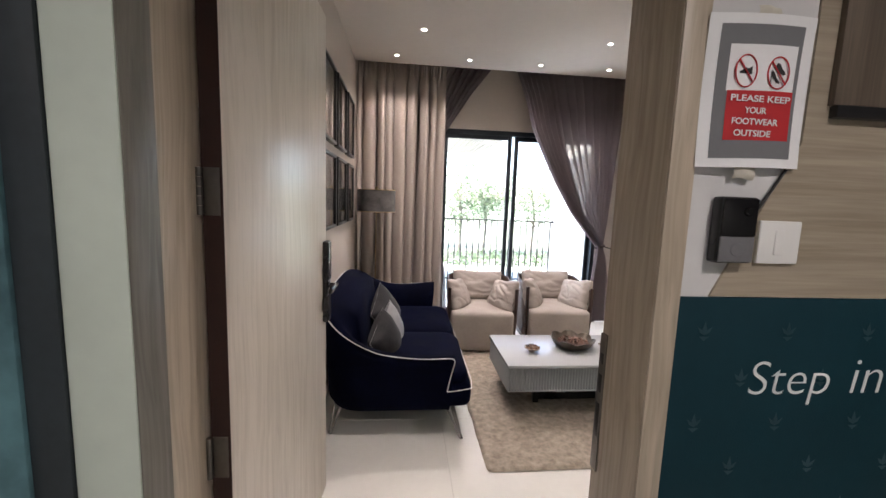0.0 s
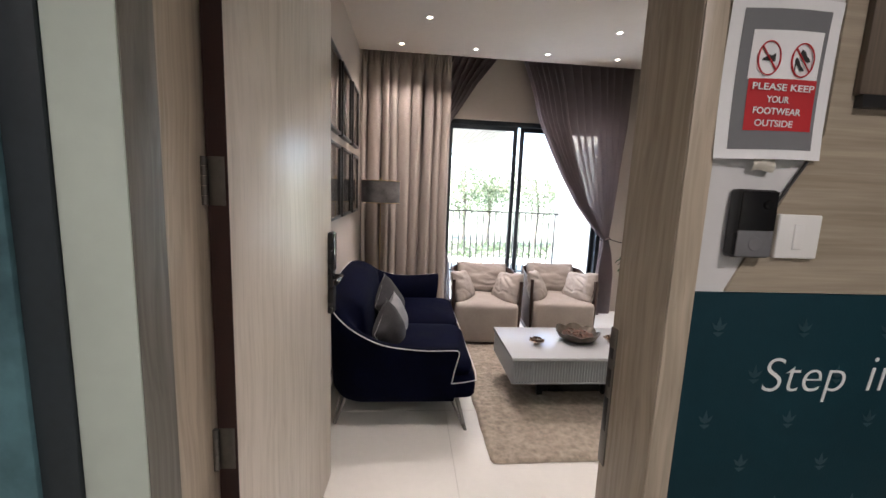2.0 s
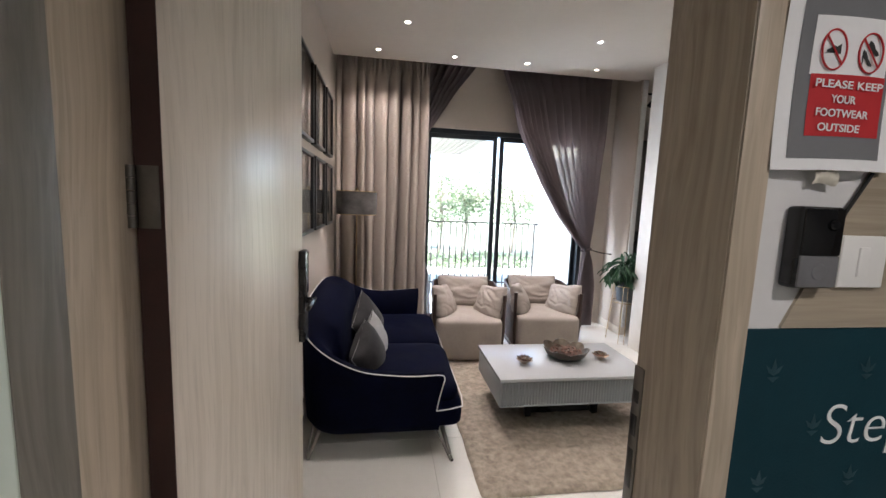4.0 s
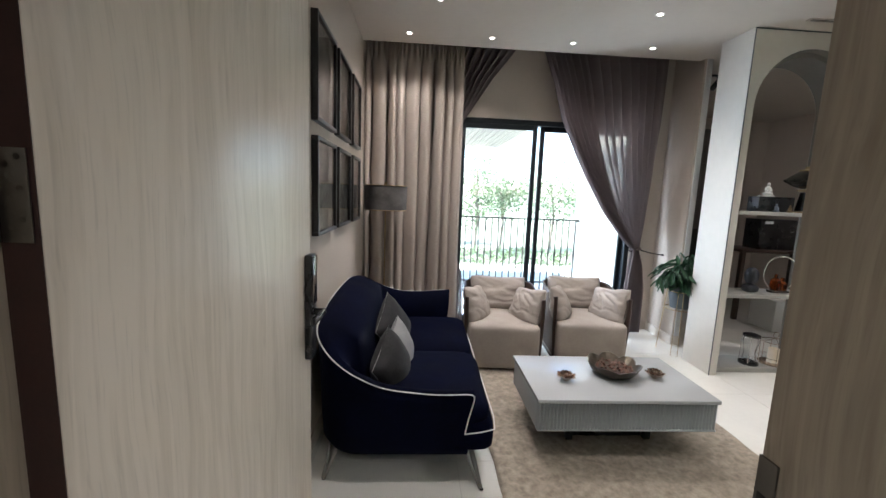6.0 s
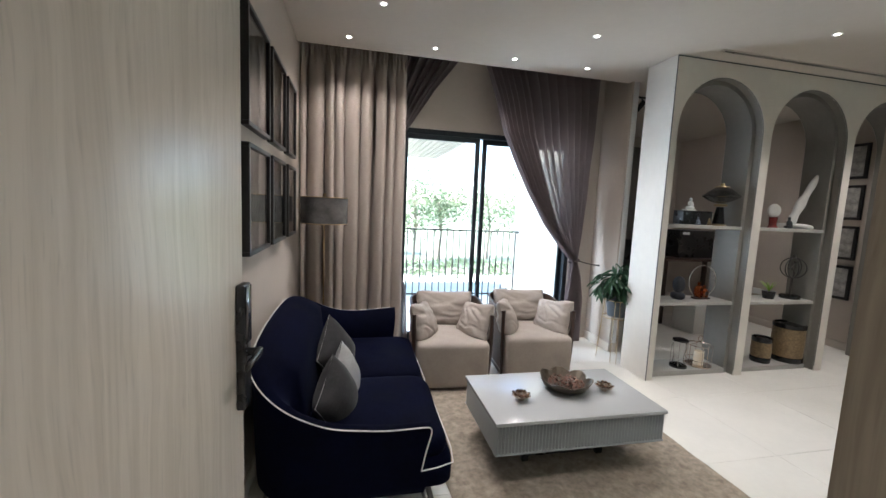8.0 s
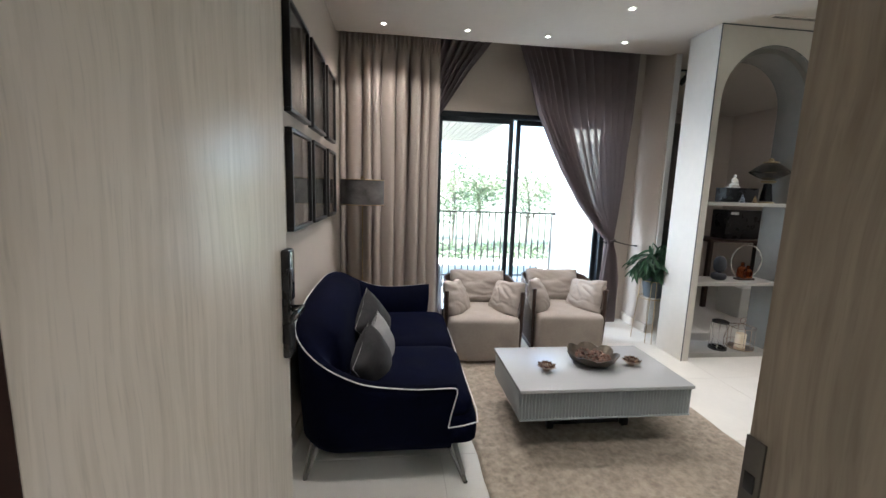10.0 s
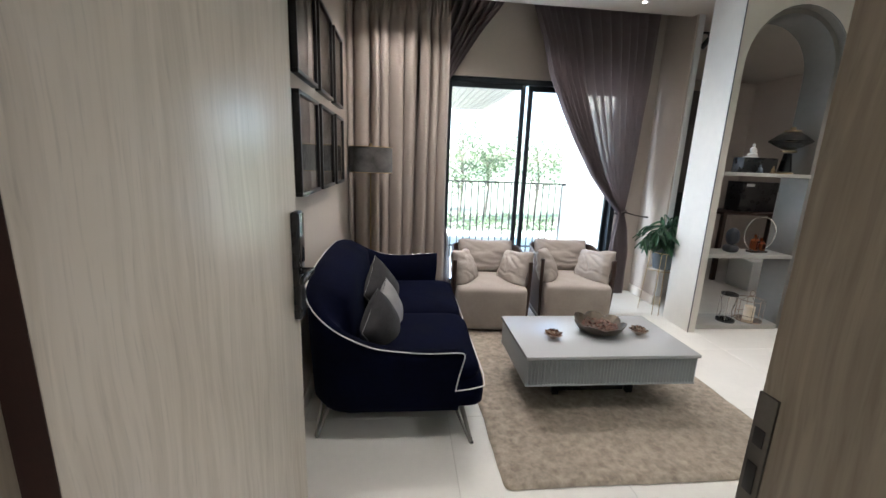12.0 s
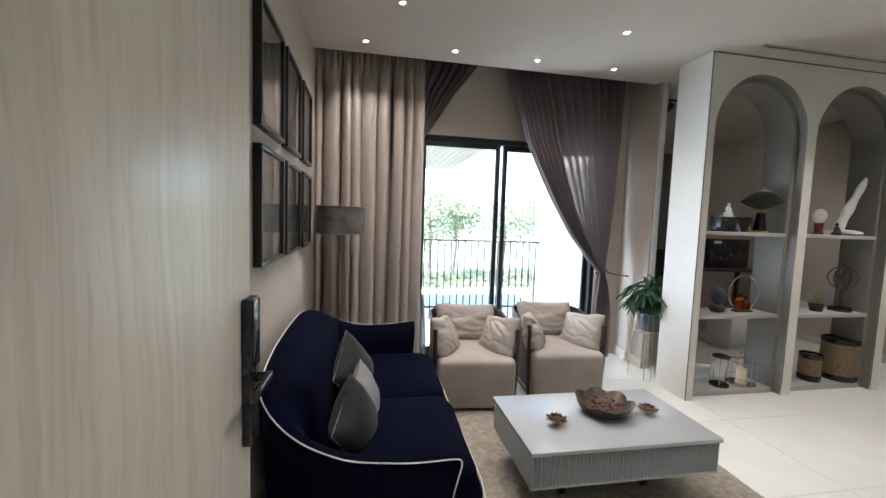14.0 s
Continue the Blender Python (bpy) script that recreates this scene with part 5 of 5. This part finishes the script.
t = small("ring_sculpture", 3.275, S2, "silver ring ornament with amber glass", "ornament")
part("base", B(-0.08, 0.08, -0.03, 0.03, 0, 0.018, bevel=0.002), "dark_wood", t, local=True)
part("ring", tube(bm_new(), [(0.15 * math.cos(2 * math.pi * i / 48), 0, 0.168 + 0.15 * math.sin(2 * math.pi * i / 48)) for i in range(48)], 0.006, 8, True), "chrome", t, local=True)
for dx, hh in ((-0.03, 0.13), (0.03, 0.10)):
    part("bottle", lathe(bm_new(), [(0.035, 0.02), (0.038, 0.03), (0.038, hh * 0.8), (0.015, hh), (0.015, hh + 0.03), (0.0, hh + 0.031)], (dx, 0, 0), 18), "amber", t, "amber glass bottle", local=True)
bm = superblob(bm_new(), 0.06, 0.05, 0.035, Matrix.Translation((0, 0, 0.033)), 0.7, 0.7, 16, 10, 0.006, 20)
superblob(bm, 0.052, 0.05, 0.075, Matrix.Translation((0.0, 0, 0.14)), 0.9, 0.9, 18, 12, 0.006, 18)
o = tagged(part("bust", bm, "dark_figure", smooth=80), "dark abstract head bust on the shelf", "bust")
o.matrix_basis = pose(3.02, 3.66, S2)

# lanterns on the niche base
t = small("lantern", 3.075, S3, "round glass lantern with black lid", "lantern", 3.63)
part("foot", lathe(bm_new(), [(0.075, 0), (0.075, 0.018), (0.06, 0.026), (0.0, 0.028)], (0, 0, 0), 24), "black_gloss", t, local=True)
part("chimney", lathe(bm_new(), [(0.055, 0.027), (0.042, 0.10), (0.060, 0.20), (0.050, 0.245), (0.047, 0.245), (0.057, 0.20), (0.039, 0.10), (0.052, 0.027)], (0, 0, 0), 24), "clear", t, "clear glass", local=True)
part("lid", lathe(bm_new(), [(0.066, 0.247), (0.066, 0.262), (0.03, 0.275), (0.0, 0.277)], (0, 0, 0), 24), "black_gloss", t, local=True)
for k in range(4):
    a = math.pi / 4 + k * math.pi / 2
    part("rod", tube(bm_new(), [(0.068 * math.cos(a), 0.068 * math.sin(a), 0.018), (0.064 * math.cos(a), 0.064 * math.sin(a), 0.25)], 0.0028, 6), "chrome", t, local=True)
t = small("wire_lantern", 3.31, S3, "brass wire candle lantern with ring handle", "lantern", 3.64)
part("tray", lathe(bm_new(), [(0.105, 0), (0.11, 0.010), (0.10, 0.010), (0.0, 0.006)], (0, 0, 0), 28), "copper", t, local=True)
for k in range(6):
    a = k * math.pi / 3
    part("wire", tube(bm_new(), [(0.105 * math.cos(a), 0.105 * math.sin(a), 0.008), (0.105 * math.cos(a), 0.105 * math.sin(a), 0.20), (0.0, 0.0, 0.232)], 0.0028, 6), "copper", t, local=True)
for z in (0.06, 0.20):
    part("hoop", tube(bm_new(), [(0.106 * math.cos(2 * math.pi * i / 28), 0.106 * math.sin(2 * math.pi * i / 28), z) for i in range(28)], 0.0028, 6, True), "copper", t, local=True)
part("handle", tube(bm_new(), [(0.026 * math.cos(2 * math.pi * i / 20), 0, 0.258 + 0.026 * math.sin(2 * math.pi * i / 20)) for i in range(20)], 0.003, 6, True), "copper", t, local=True)
part("candle", lathe(bm_new(), [(0.042, 0.010), (0.042, 0.135), (0.035, 0.138), (0.0, 0.130)], (0, 0, 0), 24), "wax", t, "cream pillar candle", local=True)

# second niche
bm = bm_new()


def wing(u, v):
    s = u
    c = Vector((-0.15 + 0.04 * s + 0.24 * s ** 1.5, 0, 0.045 + 0.50 * s ** 1.25))
    w = 0.045 * math.sin(math.pi * min(0.98, 0.2 + 0.72 * s)) ** 0.7 * (1 + 0.22 * math.sin(17 * s))
    a = 2 * math.pi * v
    return c + Vector((w * math.cos(a), 0.035 * math.sin(a) * (1 - 0.5 * s), -0.35 * w * math.cos(a)))


sheet(bm, 22, 16, wing)
superblob(bm, 0.15, 0.05, 0.026, pose(0.0, 0, 0.024, 0, 4, 0), 0.9, 0.9, 24, 10, 0.008, 16)
o = tagged(part("wing_sculpture", bm, "white_plaster", smooth=80), "white plaster wing sculpture on the shelf", "sculpture")
o.matrix_basis = pose(4.37, 3.66, S1)
t = small("white_vase", 4.03, S1, "white round ornament on a red stand", "ornament", 3.68)
part("stand", lathe(bm_new(), [(0.045, 0), (0.03, 0.03), (0.035, 0.10), (0.0, 0.105)], (0, 0, 0), 18), "red_figure", t, "red lacquer stand", local=True)
part("disc", superblob(bm_new(), 0.075, 0.03, 0.065, Matrix.Translation((0, 0, 0.165)), 1, 1, 24, 14), "white_plaster", t, local=True)
sitting_figure("figurine", 4.175, S1, 3.64, 1.0, "dark_figure", "dark bronze seated figurine")
t = small("small_plant", 4.07, S2, "lime green grass plant in a black pot", "potted plant")
part("pot", lathe(bm_new(), [(0.045, 0), (0.058, 0.075), (0.052, 0.075), (0.0, 0.068)], (0, 0, 0), 20), "black_plastic", t, local=True)
for i in range(34):
    a, ln = random.uniform(0, 6.28), random.uniform(0.12, 0.23)
    c, s = math.cos(a), math.sin(a)
    k = random.uniform(0.3, 0.75)
    bm = sheet(bm_new(), 5, 1, lambda u, v: Vector((ln * k * u * c - 0.005 * (2 * v - 1) * (1 - u) * s, min(0.09, max(-0.09, ln * k * u * s)) + 0.005 * (2 * v - 1) * (1 - u) * c, 0.07 + ln * (u - 0.55 * u * u))))
    part("blade", bm, "lime_leaf", t, local=True)
t = small("globe_sculpture", 4.335, S2, "black iron globe sculpture on a stand", "sculpture")
part("base", lathe(bm_new(), [(0.085, 0), (0.085, 0.03), (0.07, 0.04), (0.0, 0.042)], (0, 0, 0), 24), "black_gloss", t, local=True)
part("stem", tube(bm_new(), [(0, 0, 0.04), (0, 0, 0.21)], 0.010, 10), "iron", t, local=True)
for k in range(3):
    a = k * math.pi / 3
    part("hoop", tube(bm_new(), [(0.10 * math.cos(2 * math.pi * i / 40) * math.cos(a), 0.10 * math.cos(2 * math.pi * i / 40) * math.sin(a), 0.305 + 0.10 * math.sin(2 * math.pi * i / 40)) for i in range(40)], 0.005, 6, True), "iron", t, local=True)
bm = superblob(bm_new(), 0.016, 0.012, 0.035, pose(0, 0, 0.315, 0, 15, 0), 0.9, 0.9, 12, 10)
superblob(bm, 0.012, 0.012, 0.014, Matrix.Translation((0.012, 0, 0.36)), 1, 1, 10, 8)
tube(bm, [(0, 0, 0.29), (0.02, 0, 0.25), (0.012, 0, 0.215)], 0.006, 6)
tube(bm, [(0, 0, 0.325), (-0.05, 0, 0.30)], 0.005, 6)
superblob(bm, 0.02, 0.012, 0.02, Matrix.Translation((0, 0, 0.42)), 0.9, 0.9, 12, 8)
part("ornament", bm, "iron", t, "abstract dancing shape", local=True, smooth=70)


def drum(x, r, h, lab):
    t = small("drum_stool", x, S3, lab, "drum", 3.655)
    part("body", lathe(bm_new(), [(r * 0.96, 0.05), (r, h * 0.5), (r * 0.96, h - 0.04)], (0, 0, 0), 36), "straw", t, "gold woven body", local=True)
    part("base_band", lathe(bm_new(), [(r * 0.94, 0), (r * 1.01, 0.01), (r * 1.01, 0.05), (r * 0.94, 0.058)], (0, 0, 0), 36), "black_gloss", t, "black lacquer band", local=True)
    part("top_band", lathe(bm_new(), [(r * 0.94, h - 0.048), (r * 1.01, h - 0.04), (r * 1.01, h - 0.005), (r * 0.9, h), (r * 0.86, h - 0.012), (0.0, h - 0.012)], (0, 0, 0), 36), "black_gloss", t, "black lacquer band", local=True)


drum(4.385, 0.135, 0.385, "black and gold woven drum container, tall")
drum(4.06, 0.085, 0.25, "black and gold woven drum container, short")

# ---- the room behind ----
wd = thing("wardrobe", (4.3, 6.45, 0), "tall dark veneer wardrobe with horizontal seams", "wardrobe")
part("carcass", B(2.8, 5.0, 6.32, 6.61, 0.0, 2.52), "wardrobe", wd)
for k in range(4):
    for j in range(5):
        part("panel", B(2.803 + 0.55 * k, 3.347 + 0.55 * k, 6.30, 6.318, 0.06 + 0.49 * j, 0.544 + 0.49 * j, bevel=0.002), "wardrobe" if j > 1 else "black_plastic", wd)
dk = thing("desk", (4.65, 5.35, 0), "dark wooden desk in the back room", "desk")
part("top", B(4.1, 5.3, 5.05, 5.6, 0.85, 0.88, bevel=0.003), "dark_wood", dk)
for lx in (4.13, 5.27):
    for ly in (5.08, 5.57):
        part("leg", B(lx - 0.025, lx + 0.025, ly - 0.025, ly + 0.025, 0, 0.85, bevel=0.003), "dark_wood", dk)
bx = thing("black_case", (4.7, 5.3, 0.88), "black case with a small white label", "case")
part("case", B(4.42, 5.02, 5.2, 5.45, 0.88, 1.26, bevel=0.006), "black_plastic", bx)
part("label", B(4.47, 4.58, 5.197, 5.2, 1.20, 1.235), "white_print", bx, "white label strip")
wb = thing("white_stool", (4.45, 4.75, 0), "low white block stool on the floor", "stool")
part("block", B(4.2, 4.7, 4.6, 4.95, 0, 0.36, bevel=0.01), "white_plastic", wb)
for za, zb in ((1.95, 2.34), (1.49, 1.88), (1.035, 1.42), (0.575, 0.965)):
    p = thing("framed_drawing", (5.6, 4.1, za), "black framed line drawing on a pale mount", "framed picture", "drawings in the far room")
    ya, yb, w = 3.945, 4.26, 0.03
    bm = bm_new()
    box(bm, 5.570, 5.599, ya, yb, za, za + w, bevel=0.0015)
    box(bm, 5.570, 5.599, ya, yb, zb - w, zb, bevel=0.0015)
    box(bm, 5.570, 5.599, ya, ya + w, za + w, zb - w, bevel=0.0015)
    box(bm, 5.570, 5.599, yb - w, yb, za + w, zb - w, bevel=0.0015)
    part("frame", bm, "frame_black", p)
    part("print", B(5.585, 5.596, ya + w, yb - w, za + w, zb - w), "art_line", p, "pale line drawing")
for oy, oz in ((4.75, 1.38), (4.95, 0.46)):
    o = thing("wall_socket", (5.6, oy, oz), "white plastic wall socket", "socket", "wall sockets")
    part("plate", B(5.589, 5.599, oy - 0.10, oy + 0.10, oz - 0.04, oz + 0.04, bevel=0.002), "white_plastic", o)

# ---- balcony and garden ----
structure("balcony_floor", B(-1.6, 3.3, 4.78, 6.3, -0.2, -0.02), "paving", "pale stone balcony floor", "balcony")
structure("balcony_wall", B(2.475, 2.70, 4.78, 6.32, -0.2, 3.2), "render_white", "white rendered balcony side wall", "wall")
rl = thing("balcony_railing", (0.6, 6.15, -0.02), "dark iron balcony railing with forged bars", "railing")
part("top_rail", B(-1.6, 2.47, 6.13, 6.17, 1.095, 1.115, bevel=0.003), "iron", rl)
part("bottom_rail", B(-1.6, 2.47, 6.135, 6.165, 0.165, 0.185, bevel=0.003), "iron", rl)
part("end_scroll", lathe(bm_new(), [(0.0, -0.02), (0.03, -0.015), (0.03, 0.015), (0.0, 0.02)], (2.47, 6.15, 1.10), 16), "iron", rl)
bar_mesh = None
for k in range(43):
    if bar_mesh is None:
        bm = tube(bm_new(), [(0, 0, -0.02 + 1.12 * i / 28) for i in range(29)], 0.0085, 6, taper=lambda u: 1 + 0.9 * max(0, 1 - abs(u - 0.55) / 0.11) * (0.7 + 0.3 * math.sin(60 * u)))
        o = part("bar", bm, "iron", rl, "forged iron bar with a twist", local=True)
        bar_mesh = o.data
    else:
        o = new("bar", bar_mesh)
        o.parent = rl
    o.matrix_basis = pose(2.43 - 0.095 * k - 0.6, 0, 0.02)
so = new("soffit")
so.matrix_basis = pose(0.3, 7.5, 2.6)
tagged(so, "timber boarded soffit over the terrace", "soffit", kind="structure")
part("slab", B(-1.8, 2.07, 4.79, 10.5, 2.615, 2.8), "render_white", so)
for k in range(32):
    part("board", B(-1.8 + 0.12 * k, -1.8 + 0.12 * k + 0.106, 4.79, 10.5, 2.6, 2.615), "soffit", so)
structure("ground", B(-900, 900, 6.3, 1500, -0.75, -0.55), "grass", "green lawn reaching the horizon", "ground")
structure("pool", B(-12, 22, 7.0, 11.75, -0.56, -0.53), "pool", "turquoise swimming pool", "pool")
hd = thing("hedge", (3, 12.0, -0.55), "low uneven green hedge by the pool", "hedge")
bm = bm_new()
for i in range(4200):
    x, y, z = random.uniform(-6, 14), random.gauss(12.0, 0.35), -0.55 + 0.40 * random.random() ** 0.7
    m = Matrix.Translation((x, y, z + 0.08 * noise.noise(Vector((x * 2, y, 0))))) @ Euler((random.uniform(-1, 1), random.uniform(-1, 1), random.uniform(0, 6.28))).to_matrix().to_4x4()
    s = random.uniform(0.05, 0.11)
    bm.faces.new([bm.verts.new(m @ Vector(q)) for q in ((-s, 0, 0), (0, -0.4 * s, 0), (s, 0, 0), (0, 0.4 * s, 0))])
part("leaves", bm, "foliage", hd, kind="stuff", smooth=0)


def tree(x, y, h, crown, seed, lab):
    rnd = random.Random(seed)
    t = thing("tree", (x, y, -0.55), lab, "tree", "garden trees")
    tr = tube(bm_new(), [(0.05 * math.sin(4 * u / 10) * u / 3, 0, h * u / 10) for u in range(11)], 0.06, 10, taper=lambda u: 1 - 0.6 * u)
    tips = []
    for k in range(9):
        a, b = rnd.uniform(0, 6.28), rnd.uniform(0.3, 1.1)
        p0 = Vector((0, 0, h * rnd.uniform(0.36, 0.98)))
        p2 = p0 + Vector((math.cos(a) * crown * math.sin(b), math.sin(a) * crown * math.sin(b), crown * math.cos(b) * 0.8))
        tube(tr, [p0, p0.lerp(p2, 0.5) + Vector((0, 0, 0.08)), p2], 0.03, 6, taper=lambda u: 1 - 0.75 * u)
        tips += [p0.lerp(p2, 0.55), p2]
    part("trunk", tr, "bark", t, local=True)
    bm = bm_new()
    for p in tips:
        for i in range(85):
            d = Vector((rnd.gauss(0, 0.36), rnd.gauss(0, 0.34), rnd.gauss(0, 0.30)))
            m = Matrix.Translation(p + d) @ Euler((rnd.uniform(-1, 1), rnd.uniform(-1, 1), rnd.uniform(0, 6.28))).to_matrix().to_4x4()
            s = rnd.uniform(0.04, 0.10)
            bm.faces.new([bm.verts.new(m @ Vector(q)) for q in ((-s, 0, 0), (0, -0.38 * s, 0.01), (s, 0, 0), (0, 0.38 * s, 0.01))])
    part("crown", bm, "foliage", t, "loose leafy crown", local=True, kind="stuff", smooth=0)


tree(2.05, 14.0, 2.5, 1.15, 1, "slim garden tree with a loose crown")
tree(3.15, 15.0, 2.2, 1.0, 4, "slim garden tree with a lopsided crown")
tree(5.2, 15.5, 2.4, 1.2, 2, "small garden tree behind the railing")
tree(0.6, 17.0, 3.6, 1.4, 6, "garden tree behind the pool")
tree(7.5, 18.0, 3.0, 1.1, 7, "broad garden tree in the distance")

# ---- floor tiles ----
TS, GAP = 0.76, 0.0011
fl = bpy.data.objects["floor"]
tile_full = None
xs = [0.39 + TS * k for k in range(-2, 8)]
ys = [2.40 + TS * k for k in range(-6, 6)]
for x in xs:
    for y in ys:
        a, b, c, d = max(x, -0.55), min(x + TS, 5.6), max(y, -1.4), min(y + TS, 6.62)
        if b - a < 0.03 or d - c < 0.03:
            continue
        if a == x and b == x + TS and c == y and d == y + TS:
            if tile_full is None:
                o = part("tile", B(GAP, TS - GAP, GAP, TS - GAP, -0.0024, 0.0, bevel=0.0009, seg=1), "tile", fl, local=True, smooth=0)
                tile_full = o.data
            else:
                o = new("tile", tile_full)
                o.parent = fl
            o.matrix_basis = pose(x, y, 0)
        else:
            part("tile", B(a + GAP, b - GAP, c + GAP, d - GAP, -0.0024, 0.0, bevel=0.0009, seg=1), "tile", fl, local=True, smooth=0)
